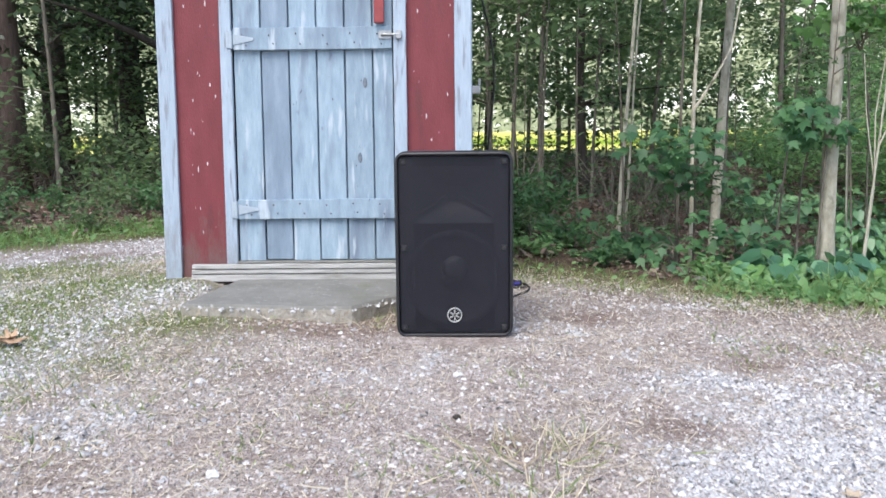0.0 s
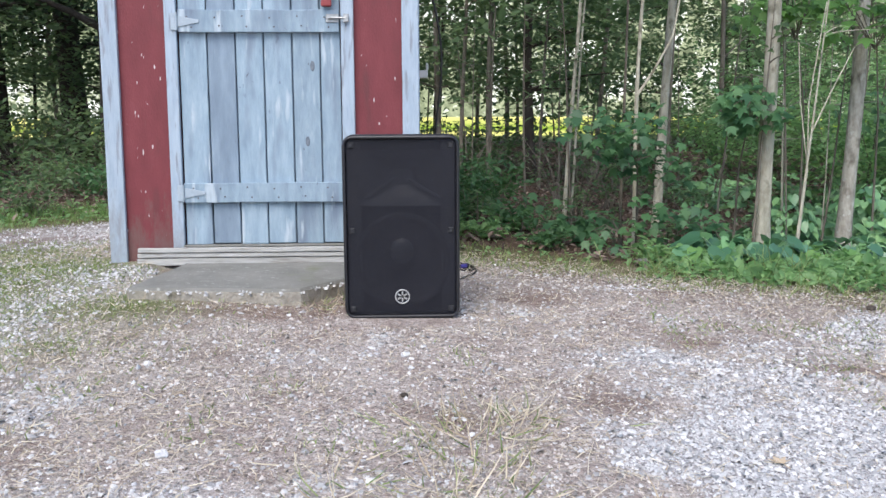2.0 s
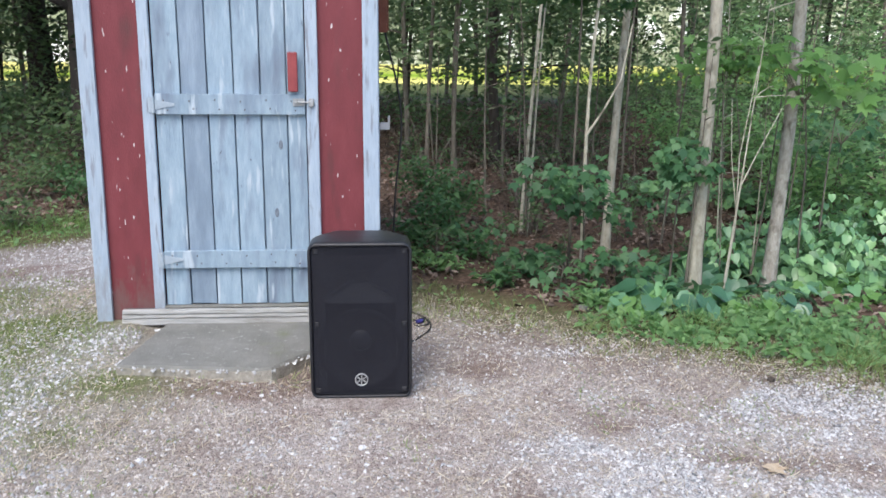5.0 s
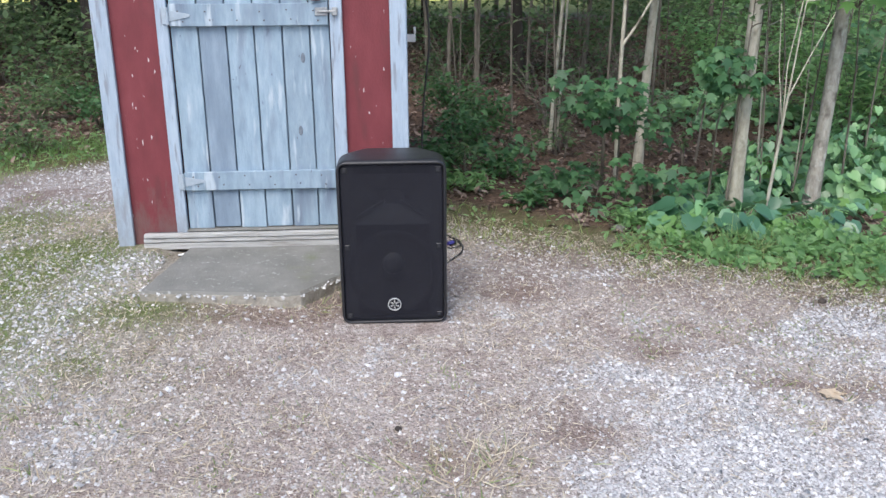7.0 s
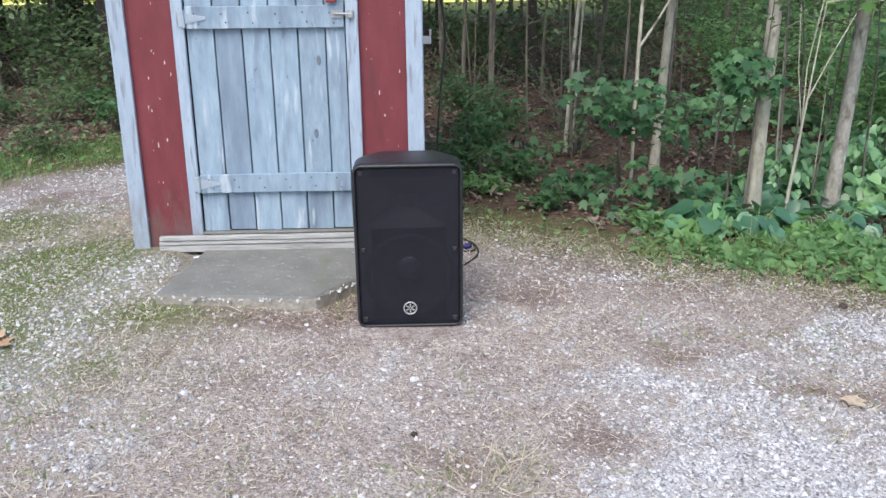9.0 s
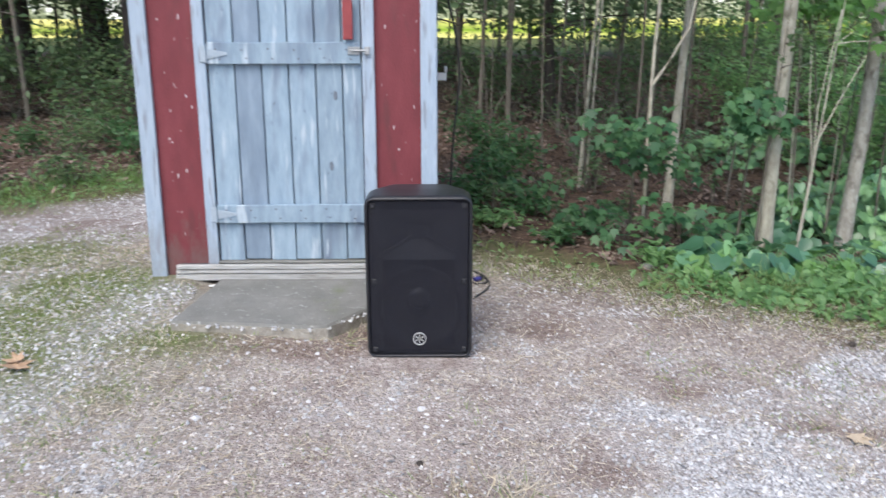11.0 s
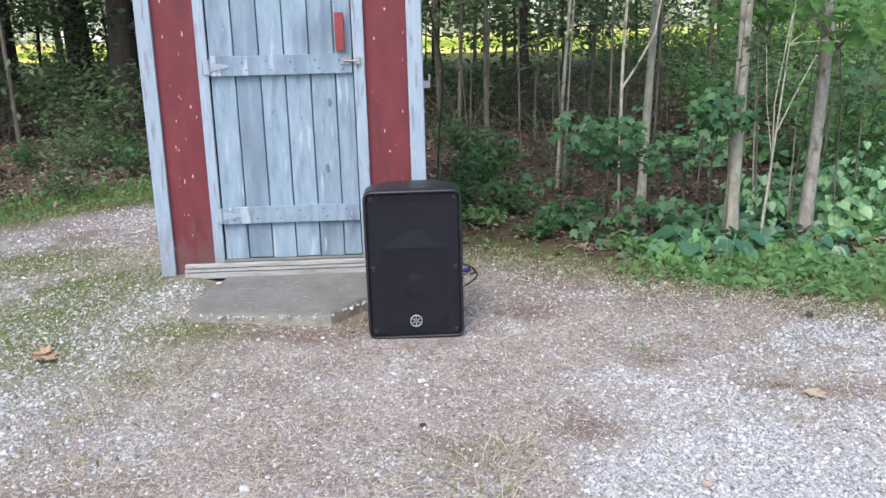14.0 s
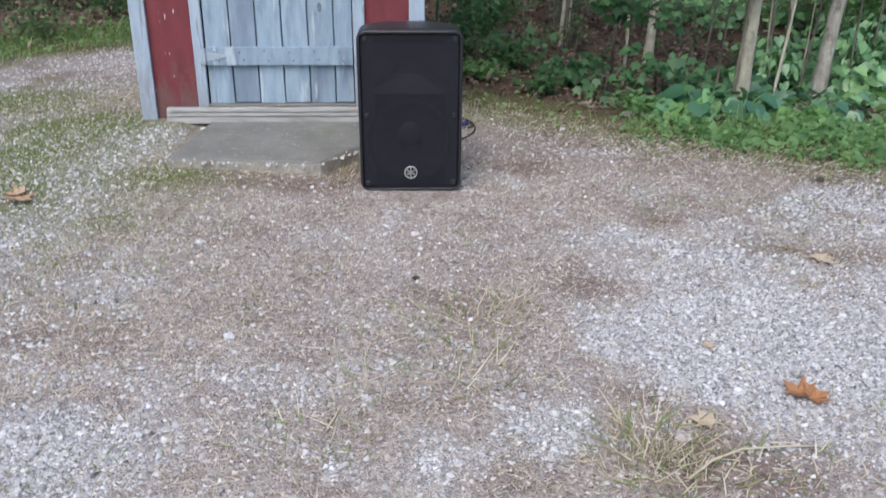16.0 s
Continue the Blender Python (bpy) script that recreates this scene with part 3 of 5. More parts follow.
# local: x from the middle of the front, y into the shed, z from the sill's foot
WL, WR, DL, DR, TOP, DEEP = -0.750, 0.72, -0.396, 0.356, 2.25, 1.9
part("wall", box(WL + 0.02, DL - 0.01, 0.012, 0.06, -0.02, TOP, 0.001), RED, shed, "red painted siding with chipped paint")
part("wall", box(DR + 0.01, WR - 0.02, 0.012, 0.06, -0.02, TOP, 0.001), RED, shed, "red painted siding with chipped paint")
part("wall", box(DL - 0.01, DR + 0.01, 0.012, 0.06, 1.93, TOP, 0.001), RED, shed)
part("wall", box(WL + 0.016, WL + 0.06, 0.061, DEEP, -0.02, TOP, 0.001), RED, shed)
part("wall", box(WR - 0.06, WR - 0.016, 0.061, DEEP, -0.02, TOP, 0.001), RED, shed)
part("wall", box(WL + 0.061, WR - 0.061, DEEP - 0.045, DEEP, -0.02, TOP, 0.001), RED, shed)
for k, (a, c) in enumerate([(WL, WL + 0.078), (WR - 0.078, WR)]):
    part("corner_board", board(a, c, -0.012, 0.010, -0.01 + 0.02 * k, TOP, k), TRIM, shed, "weathered pale blue corner board")
part("corner_board", board(WL - 0.004, WL + 0.015, 0.011, 0.10, -0.01, TOP, 3), TRIM, shed)
part("corner_board", board(WR - 0.015, WR + 0.004, 0.011, 0.10, 0.01, TOP, 4), TRIM, shed)
part("door_trim", board(DL - 0.056, DL - 0.003, -0.016, 0.010, 0.075, 1.93, 5), TRIM, shed)
part("door_trim", board(DR + 0.003, DR + 0.062, -0.016, 0.010, 0.075, 1.93, 6), TRIM, shed)
part("door_trim", board(DL - 0.056, DR + 0.062, -0.016, 0.010, 1.932, 2.02, 7), TRIM, shed)
door = part("door", box(DL + 0.004, DR - 0.004, 0.030, 0.036, 0.10, 1.92, 0), PAINT_BARE, shed, "closed plank door in flaking pale blue paint")
seams = [0.0, 0.131, 0.262, 0.392, 0.524, 0.655, 0.752]
for k in range(6):
    a, c = DL + seams[k] + 0.004, DL + seams[k + 1] - 0.003
    part("plank", board(a, c, 0.004 + 0.002 * (k % 3 == 1), 0.028, 0.100 + 0.004 * (k % 2), 1.92, 10 + k, 0.002, 12), PAINT_BARE if k == 1 else PAINT, door, "greyer plank with worn paint" if k == 1 else "")
for z0, z1, s in ((0.300, 0.392, 20), (1.088, 1.190, 21), (1.72, 1.82, 22)):
    batten = part("batten", board(DL + 0.006, DR - 0.004, -0.020, 0.002, z0, z1, s, 0.003, 12), PAINT, door)
    for k in range(12):
        x = DL + 0.05 + (k // 2) * 0.126 + 0.02 * (k % 2)
        part("nail", cyl(0.004, 0.003, pose(x, -0.0215, z0 + (0.025 if k % 2 else 0.068) + 0.004 * math.sin(5 * k), 90), 8), NAIL, door)
for z in (0.345, 1.135):
    hinge = part("hinge", box(DL - 0.024, DL + 0.004, -0.026, -0.0205, z - 0.038, z + 0.038, 0.002), IRON, shed, "painted iron strap hinge")
    bm = bmesh.new()
    vs = [bm.verts.new(v) for v in [(DL + 0.006, -0.0205, z - 0.024), (DL + 0.105, -0.0205, z - 0.004), (DL + 0.105, -0.0205, z + 0.008), (DL + 0.006, -0.0205, z + 0.026)]]
    f = bm.faces.new(vs)
    r = bmesh.ops.extrude_face_region(bm, geom=[f])
    for v in r["geom"]:
        if isinstance(v, bmesh.types.BMVert):
            v.co.y -= 0.005
    bmesh.ops.recalc_face_normals(bm, faces=bm.faces)
    part("strap", bm, IRON, hinge)
    part("pin", cyl(0.007, 0.08, pose(DL + 0.002, -0.028, z), 10), IRON, hinge)
handle = box(0.272, 0.320, -0.046, -0.022, 1.200, 1.395, 0.006, seg=2)
for v in handle.verts:
    if 1.23 < v.co.z < 1.36:
        v.co.y -= 0.004
for z in (1.225, 1.370):
    box(0.278, 0.314, -0.0225, 0.004, z - 0.014, z + 0.014, 0.002, handle)
part("door_handle", handle, RED_WOOD, door, "red painted wooden pull handle")
latch = part("latch", box(0.292, 0.352, -0.026, -0.0205, 1.130, 1.168, 0.002), STEEL, shed, "steel barrel bolt")
part("bolt", cyl(0.0055, 0.085, pose(0.345, -0.032, 1.150, 0, 90), 10), STEEL, latch)
part("knob", cyl(0.005, 0.022, pose(0.312, -0.040, 1.150, 90), 10), STEEL, latch)
part("keeper", box(0.372, 0.398, -0.036, -0.017, 1.130, 1.168, 0.003), STEEL, shed, "steel latch keeper")
# two proud knots in the planks
KNOT = mat("grey_knot", [(0.3, (0.10, 0.12, 0.15)), (0.7, (0.20, 0.23, 0.27))], 60, 0.8, 0.3)
for x, z in ((0.222, 0.935), (0.192, 0.585)):
    bm = bmesh.new()
    bmesh.ops.create_uvsphere(bm, u_segments=10, v_segments=6, radius=1, matrix=Matrix.Translation((x, 0.0045, z)) @ Matrix.Diagonal((0.011, 0.003, 0.024, 1)))
    part("knot", bm, KNOT, door)
# sill: three uneven whitish ledges with dark joints, and the grey threshold under the door
part("sill_backing", box(-0.60, 0.54, -0.030, 0.0115, 0.016, 0.082, 0), NAIL, shed)
for k, (z0, z1, out) in enumerate([(0.006, 0.040, 0.050), (0.044, 0.064, 0.055), (0.068, 0.089, 0.060)]):
    part("sill", board(-0.615 + 0.004 * k, 0.552 - 0.003 * k, -out, -0.0305, z0, z1, 30 + k, 0.0022, 22), SILL, shed, "flaking whitish wooden sill board")
part("threshold", board(-0.40, 0.36, -0.028, 0.029, 0.0895, 0.0990, 35, 0.001, 10), CONCRETE, shed, "grey weathered threshold under the door")
# roof
bm = bmesh.new()
hip = [(-0.95, TOP - 0.06), (0, TOP + 0.52), (0.95, TOP - 0.06)]
vs = []
for y in (-0.2, DEEP + 0.2):
    vs.append([bm.verts.new((x, y, z + d)) for d in (0.0, 0.04) for x, z in hip])
for a, c in ((0, 1), (1, 2)):
    for o in (0, 3):
        q = [vs[0][a + o], vs[0][c + o], vs[1][c + o], vs[1][a + o]]
        bm.faces.new(q if o else q[::-1])
for s in (0, 1):
    for a, c in ((0, 1), (1, 2)):
        q = [vs[s][a], vs[s][c], vs[s][c + 3], vs[s][a + 3]]
        bm.faces.new(q if s == 0 else q[::-1])
for a in (0, 2):
    bm.faces.new([vs[0][a], vs[1][a], vs[1][a + 3], vs[0][a + 3]])
bmesh.ops.recalc_face_normals(bm, faces=bm.faces)
part("roof", bm, ROOFING, shed)
for y in (0.02, DEEP - 0.05):
    bm = bmesh.new()
    vs = [bm.verts.new(v) for v in [(WL + 0.02, y, TOP), (WR - 0.02, y, TOP), (0, y, TOP + 0.44)]]
    f = bm.faces.new(vs)
    r = bmesh.ops.extrude_face_region(bm, geom=[f])
    for v in r["geom"]:
        if isinstance(v, bmesh.types.BMVert):
            v.co.y += 0.03
    bmesh.ops.recalc_face_normals(bm, faces=bm.faces)
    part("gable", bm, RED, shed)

# notice card on the door
card = thing("notice", (-0.775, 3.955, 1.79), "small white paper notice on the door", "notice", rx=-2.0)
part("sheet", box(-0.045, 0.045, -0.003, 0.0, 0.0, 0.12, 0), WHITE, card)
for k in range(3):
    part("line", box(-0.03, 0.03 - 0.012 * k, -0.005, -0.0032, 0.022 + 0.03 * k, 0.030 + 0.03 * k, 0), DARK, card)

# bracket and meter box on the side wall
hook = thing("wall_bracket", (0.052, 4.90, 1.0), "small white plastic bracket on the shed wall", "bracket")
part("arm", box(0.0, 0.062, -0.02, 0.02, 0.0, 0.045, 0.006, seg=2), WHITE, hook)
part("lip", box(0.050, 0.064, -0.02, 0.02, 0.0452, 0.085, 0.004, seg=2), WHITE, hook)
meter = thing("junction_box", (0.052, 4.55, 1.58), "rusty brown junction box on the shed wall", "box")
part("case", box(0.0, 0.05, -0.05, 0.05, 0.0, 0.22, 0.006, seg=2), RUST, meter)
part("lid", box(0.0505, 0.057, -0.045, 0.045, 0.01, 0.21, 0.002), RUST, meter)


def cable(name, pts, r, material, label, category):
    cu = bpy.data.curves.new(name, "CURVE")
    cu.dimensions, cu.bevel_depth, cu.bevel_resolution, cu.resolution_u = "3D", r, 2, 8
    sp = cu.splines.new("NURBS")
    sp.points.add(len(pts) - 1)
    for q, p in zip(sp.points, pts):
        q.co = (*p, 1)
    sp.use_endpoint_u, sp.order_u = True, 4
    cu.materials.append(material)
    return tagged(new(name, cu), label, category)


cable("power_cable", [(0.085, 4.55, 1.60), (0.10, 4.5, 1.52), (0.16, 4.5, 1.30), (0.19, 4.5, 1.05), (0.15, 4.5, 0.8), (0.13, 4.48, 0.5), (0.12, 4.45, 0.2), (0.14, 4.35, 0.03), (0.24, 4.18, 0.03), (0.34, 4.05, 0.03), (0.29, 3.92, 0.03), (0.20, 3.98, 0.03), (0.262, 4.01, 0.03)], 0.006, RUBBER, "black power cable hanging from the shed to the ground", "cable")
cable("speaker_cable", [(0.05, 3.44, 0.12), (0.08, 3.52, 0.03), (0.16, 3.66, 0.02), (0.24, 3.76, 0.028), (0.33, 3.90, 0.03), (0.32, 4.06, 0.03), (0.26, 4.12, 0.025), (0.20, 4.06, 0.025), (0.27, 4.03, 0.035)], 0.005, RUBBER, "thin black cable coiled on the gravel behind the loudspeaker", "cable")
plug = thing("cable_plug", (0.265, 4.01, float(land(0.265, 4.01)) + 0.004), "blue cable connector lying on the gravel", "plug", rz=35)
bm = cyl(0.011, 0.045, pose(0, 0, 0.012, 0, 90), 14)
part("body", bm, BLUE, plug)
part("collar", cyl(0.013, 0.012, pose(0.018, 0, 0.013, 0, 90), 14), DARK, plug)

# ---- concrete step ----
bm = bmesh.new()
line = [(-1.14, 3.285), (-0.80, 3.245), (-0.50, 3.205), (-0.435, 3.22), (-0.29, 3.40), (-0.13, 3.50), (-0.10, 3.865), (-1.06, 3.87)]
dense = []
for k, p in enumerate(line):
    q = line[(k + 1) % len(line)]
    m = max(1, int(math.dist(p, q) / 0.04))
    dense += [(p[0] + (q[0] - p[0]) * s / m, p[1] + (q[1] - p[1]) * s / m) for s in range(m)]
low, up, rim = [], [], []
for x, y in dense:
    e = noise.noise(Vector((x * 14, y * 14, 0))) * 0.008
    c = Vector((-0.6, 3.55, 0))
    d = (Vector((x, y, 0)) - c).normalized()
    low.append(bm.verts.new((x + d.x * (e - 0.006), y + d.y * (e - 0.006), -0.06)))
    rim.append(bm.verts.new((x + d.x * e, y + d.y * e, 0.082 + e)))
    up.append(bm.verts.new((x - d.x * (0.010 - e), y - d.y * (0.010 - e), 0.095)))
for k in range(len(dense)):
    j = (k + 1) % len(dense)
    bm.faces.new((low[k], low[j], rim[j], rim[k]))
    bm.faces.new((rim[k], rim[j], up[j], up[k]))
bm.faces.new(up)
for f in bm.faces:
    f.material_index = 1 if len(f.verts) == 4 and f.calc_center_median().z < 0.06 else 0
slab = part("concrete_step", bm, CONCRETE)
slab.data.materials.append(SANDY)
crumb = np.random.default_rng(77)
edge = np.array([(p[0], p[1]) for p in dense if p[1] < 3.42 and p[0] < -0.27])
pick = edge[crumb.integers(len(edge), size=170)] + crumb.normal(size=(170, 2)) * 0.008
Q = np.c_[pick[:, 0], pick[:, 1] + 0.004, 0.085 + crumb.uniform(-0.012, 0.002, 170)]
tagged(part("aggregate", scatter("aggregate", Q, crumb.normal(size=(170, 3)) * 0.4 + [0, -0.4, 1], crumb.uniform(0.003, 0.008, 170), CHIP, crumb, jitter=0.2), STONE, slab, "pale stones bared along the broken edge"), kind="stuff")
tagged(slab, "weathered grey concrete step slab before the shed door", "step")

# ---- loudspeaker ----
speaker = thing("loudspeaker", (-0.030, 3.075, 0.0), "black two-way powered loudspeaker standing on the gravel", "loudspeaker")


def ring(bm, y, w, z0, z1, r, per=6):
    vs, w, z0, z1 = [], w * 0.968, z0 * 0.985, z1 * 0.985
    for cx, cz, a0 in ((w / 2 - r, z1 - r, 0), (-w / 2 + r, z1 - r, 90), (-w / 2 + r, z0 + r, 180), (w / 2 - r, z0 + r, 270)):
        for k in range(per + 1):
            a = radians(a0 + 90 * k / per)
            vs.append(bm.verts.new((cx + r * math.cos(a), y, cz + r * math.sin(a))))
    return vs


def loft(bm, rings, first=True, last=True):
    for a, c in zip(rings, rings[1:]):
        for k in range(len(a)):
            j = (k + 1) % len(a)
            bm.faces.new((a[k], a[j], c[j], c[k]))
    if first:
        bm.faces.new(rings[0])
    if last:
        bm.faces.new(rings[-1])
    bmesh.ops.recalc_face_normals(bm, faces=bm.faces)
    for f in bm.faces:
        f.smooth = len(f.verts) == 4
    return bm


bm = bmesh.new()
rings = [ring(bm, 0.055, 0.424, 0.019, 0.694, 0.020), ring(bm, 0.004, 0.425, 0.0185, 0.6945, 0.021), ring(bm, -0.004, 0.427, 0.0175, 0.6955, 0.022), ring(bm, -0.0075, 0.432, 0.014, 0.699, 0.026), ring(bm, -0.0075, 0.440, 0.010, 0.703, 0.032), ring(bm, -0.003, 0.448, 0.004, 0.7085, 0.040), ring(bm, 0.007, 0.454, 0.001, 0.7125, 0.045), ring(bm, 0.022, 0.455, 0.0, 0.713, 0.046), ring(bm, 0.15, 0.452, 0.0, 0.708, 0.040), ring(bm, 0.19, 0.43, 0.0, 0.703, 0.036), ring(bm, 0.33, 0.285, 0.0, 0.692, 0.030), ring(bm, 0.355, 0.25, 0.004, 0.686, 0.026), ring(bm, 0.362, 0.22, 0.012, 0.676, 0.02)]
part("cabinet", loft(bm, rings), BLACK, speaker, "black moulded plastic cabinet")
gm = bpy.data.materials.new("perforated_black_grille")
gm.use_nodes = True
gn, gl = gm.node_tree.nodes, gm.node_tree.links.new
gb, gt, gx2 = gn["Principled BSDF"], gn.new("ShaderNodeBsdfTransparent"), gn.new("ShaderNodeMixShader")
gb.inputs["Base Color"].default_value, gb.inputs["Roughness"].default_value = (0.0180, 0.0182, 0.0260, 1), 0.5
gb.inputs["Specular IOR Level"].default_value = 0.25
gv, gc, gr = gn.new("ShaderNodeTexVoronoi"), gn.new("ShaderNodeTexCoord"), gn.new("ShaderNodeMapRange")
gv.inputs["Scale"].default_value, gv.inputs["Randomness"].default_value = 330, 0.0
gr.inputs[1].default_value, gr.inputs[2].default_value = 0.30, 0.37
gl(gc.outputs["Object"], gv.inputs["Vector"])
gl(gv.outputs["Distance"], gr.inputs[0])
gl(gr.outputs[0], gx2.inputs[0])
gl(gt.outputs[0], gx2.inputs[1])
gl(gb.outputs[0], gx2.inputs[2])
gl(gx2.outputs[0], gn["Material Output"].inputs["Surface"])
bm = bmesh.new()
loft(bm, [ring(bm, 0.006, 0.422, 0.020, 0.693, 0.019), ring(bm, 0.00303, 0.417, 0.0225, 0.6905, 0.017)], False, True)
part("grille", bm, gm, speaker, "black perforated metal grille")
bm = bmesh.new()
hornr = [ring(bm, 0.008, 0.34, 0.44, 0.655, 0.03), ring(bm, 0.022, 0.20, 0.49, 0.61, 0.03), ring(bm, 0.045, 0.10, 0.52, 0.58, 0.03)]
part("horn", loft(bm, hornr, False, True), HORN, speaker, "dark moulded horn behind the grille")
bm = bmesh.new()
cir = []
for y, r in ((0.010, 0.185), (0.006, 0.172), (0.012, 0.160), (0.045, 0.060), (0.034, 0.045), (0.030, 0.002)):
    cir.append([bm.verts.new((r * math.cos(a), y, 0.225 + r * math.sin(a))) for a in np.linspace(0, 2 * math.pi, 33)[:-1]])
part("baffle", box(-0.15, 0.15, 0.046, 0.050, 0.03, 0.672, 0.001), DARK, speaker)
part("woofer", loft(bm, cir, False, True), DARK, speaker, "dark paper cone behind the grille")
bm = bmesh.new()
cir = []
for y, r in ((0.020, 0.048), (0.010, 0.040), (0.006, 0.022), (0.005, 0.002)):
    cir.append([bm.verts.new((r * math.cos(a), y, 0.262 + r * math.sin(a))) for a in np.linspace(0, 2 * math.pi, 25)[:-1]])
part("dust_cap", loft(bm, cir, False, True), HORN, speaker, "domed grey dust cap behind the grille")
for side in (-1, 1):
    part("baffle_strip", box(min(0.150 * side, 0.200 * side), max(0.150 * side, 0.200 * side), 0.012, 0.016, 0.03, 0.672, 0.001), HORN, speaker)
    # slanted bars, added to stand in for light streaks along the horn's edges
    bm = box(-0.069, 0.069, 0.0045, 0.0085, -0.007, 0.007, 0.003)
    bmesh.ops.transform(bm, matrix=Matrix.Translation((0.086 * side, 0, 0.50)) @ Matrix.Rotation(radians(31 * side), 4, "Y"), verts=bm.verts)
    part("horn_ridge", bm, HORN, speaker)
for x in (-0.186, 0.186):
    for z in (0.040, 0.342, 0.662):
        tab = part("screw_tab", box(x - 0.011, x + 0.011, -0.0020, 0.0034, z - 0.011, z + 0.011, 0.002), BLACK, speaker)
        part("screw", cyl(0.0055, 0.003, pose(x, -0.0032, z, 90), 10, 0.0045), HORN, tab)
bm = bmesh.new()
circ = []
for r, y in ((0.0285, 0.0032), (0.0285, -0.0035), (0.0238, -0.0035), (0.0238, 0.0032)):
    circ.append([bm.verts.new((r * math.cos(a), y, 0.088 + r * math.sin(a))) for a in np.linspace(0, 2 * math.pi, 33)[:-1]])
badge = part("badge", loft(bm, circ, False, False), BADGE, speaker, "round silver badge")
bm = cyl(0.0065, 0.003, pose(0, 0.0012, 0.088, 90), 6)
for a in (30, 90, 150):
    d = Matrix.Translation((0, 0.0012, 0.088)) @ Matrix.Rotation(radians(a), 4, "Y")
    vs = bmesh.ops.create_cube(bm, size=1, matrix=d @ Matrix.Diagonal((0.040, 0.003, 0.0055, 1)))
part("emblem", bm, BADGE, badge)

# ---- trees ----
RNG = np.random.default_rng(4)


def crown_leaves(rng, centres, radius, count, size, flat=0.45, droop=0.2):
    """Leaf places and normals in flat sprays about the given centres."""
    c = np.asarray(centres, float)
    pick = rng.integers(len(c), size=count)
    off = rng.normal(size=(count, 3)) * [1, 1, flat] * radius * 0.5
    P = c[pick] + off
    N = rng.normal(size=(count, 3)) * 0.45 + [0, 0, 1] + off * droop
    return P, N, size * rng.uniform(0.6, 1.25, count)


def tree(at, height, r0, bark, leaf, label, lean=(0, 0), bend=0.04, first=1.6, limbs=9, reach=1.0, sprays=5, leaves=900, size=0.09, shape=OVATE, seed=0, fork=None, high=True):
    """Tapered, slightly bent trunk with limbs, and sprays of leaves along the limbs. lean: metres sideways per metre up."""
    rng = np.random.default_rng(seed + 100)
    z0 = float(land(*at))
    t = thing("tree", (at[0], at[1], z0 - 0.03), label, "tree", "trees of the wood")
    pts, rad = [], []
    ph = rng.uniform(0, 6.28, 4)
    for k in range(15):
        h = height * (k / 14) ** 1.25
        w = bend * (1 - math.exp(-h))
        pts.append((lean[0] * h + w * (math.sin(0.9 * h + ph[0]) - math.sin(ph[0])), lean[1] * h + w * (math.sin(0.8 * h + ph[1]) - math.sin(ph[1])), h))
        rad.append(r0 * (1 - 0.85 * h / height) * (1 + 0.25 * math.exp(-h / 0.07)))
    tb = [tube(pts, rad, 10, 0.18, seed)]
    centres = []
    for k in range(limbs):
        h = first + (height - first) * ((k + rng.uniform(0, 0.8)) / limbs) ** 1.3
        j = min(range(15), key=lambda i: abs(pts[i][2] - h))
        b = Vector(pts[j])
        a = rng.uniform(0, 6.28)
        L = reach * rng.uniform(0.6, 1.2) * (1 - 0.4 * h / height)
        d = Vector((math.cos(a), math.sin(a), rng.uniform(0.1, 0.7)))
        q = [b + d * (L * s) + Vector((0, 0, -0.18 * L * s * s)) for s in (0, 0.3, 0.65, 1.0)]
        rb = max(0.005, rad[j] * 0.4)
        tb.append(tube(q, [rb, rb * 0.7, rb * 0.45, rb * 0.2], 5))
        for s in range(sprays):
            f = 0.35 + 0.75 * s / sprays
            centres.append(b + d * (L * f) + Vector(rng.normal(size=3) * [0.16, 0.16, 0.06]) * L)
    for f in fork or ():
        tb.append(tube([Vector(p) for p in f[:-1]], list(np.linspace(f[-1], f[-1] * 0.5, len(f) - 1)), 7, 0.15, seed))
    part("trunk", tubes_mesh("trunk", tb), bark, t)
    if leaves:
        P, N, S = crown_leaves(rng, centres, reach * 0.42, leaves, size)
        part("crown", scatter("crown", P, N, S, shape, rng), leaf, t)
    return t


# the trees that stand nearest
BARK_MOTTLED = over(over(mat("mottled_maple_bark", [(0.3, (0.22, 0.20, 0.17)), (0.52, (0.39, 0.36, 0.31)), (0.75, (0.53, 0.50, 0.44))], 12, 0.9, 0.7, 45, (3, 3, 1.2)), (0.50, 0.49, 0.44), 9, 0.60, 0.68, (2, 2, 1.6)), (0.07, 0.055, 0.04), 6, 0.56, 0.70, (2, 2, 1.2))
tree((2.11, 4.83), 7.5, 0.047, BARK_PALE, LEAF_BRIGHT, "young maple with smooth pale grey bark at the wood's edge", (-0.014, 0.02), 0.03, 2.0, 7, 0.8, 5, 260, 0.10, MAPLE, 1)
tree((2.77, 5.15), 8.0, 0.049, BARK_MOTTLED, LEAF_BRIGHT, "maple with mottled grey-brown bark and soil at its foot", (0.035, 0.02), 0.05, 1.8, 7, 0.9, 5, 300, 0.10, MAPLE, 2)
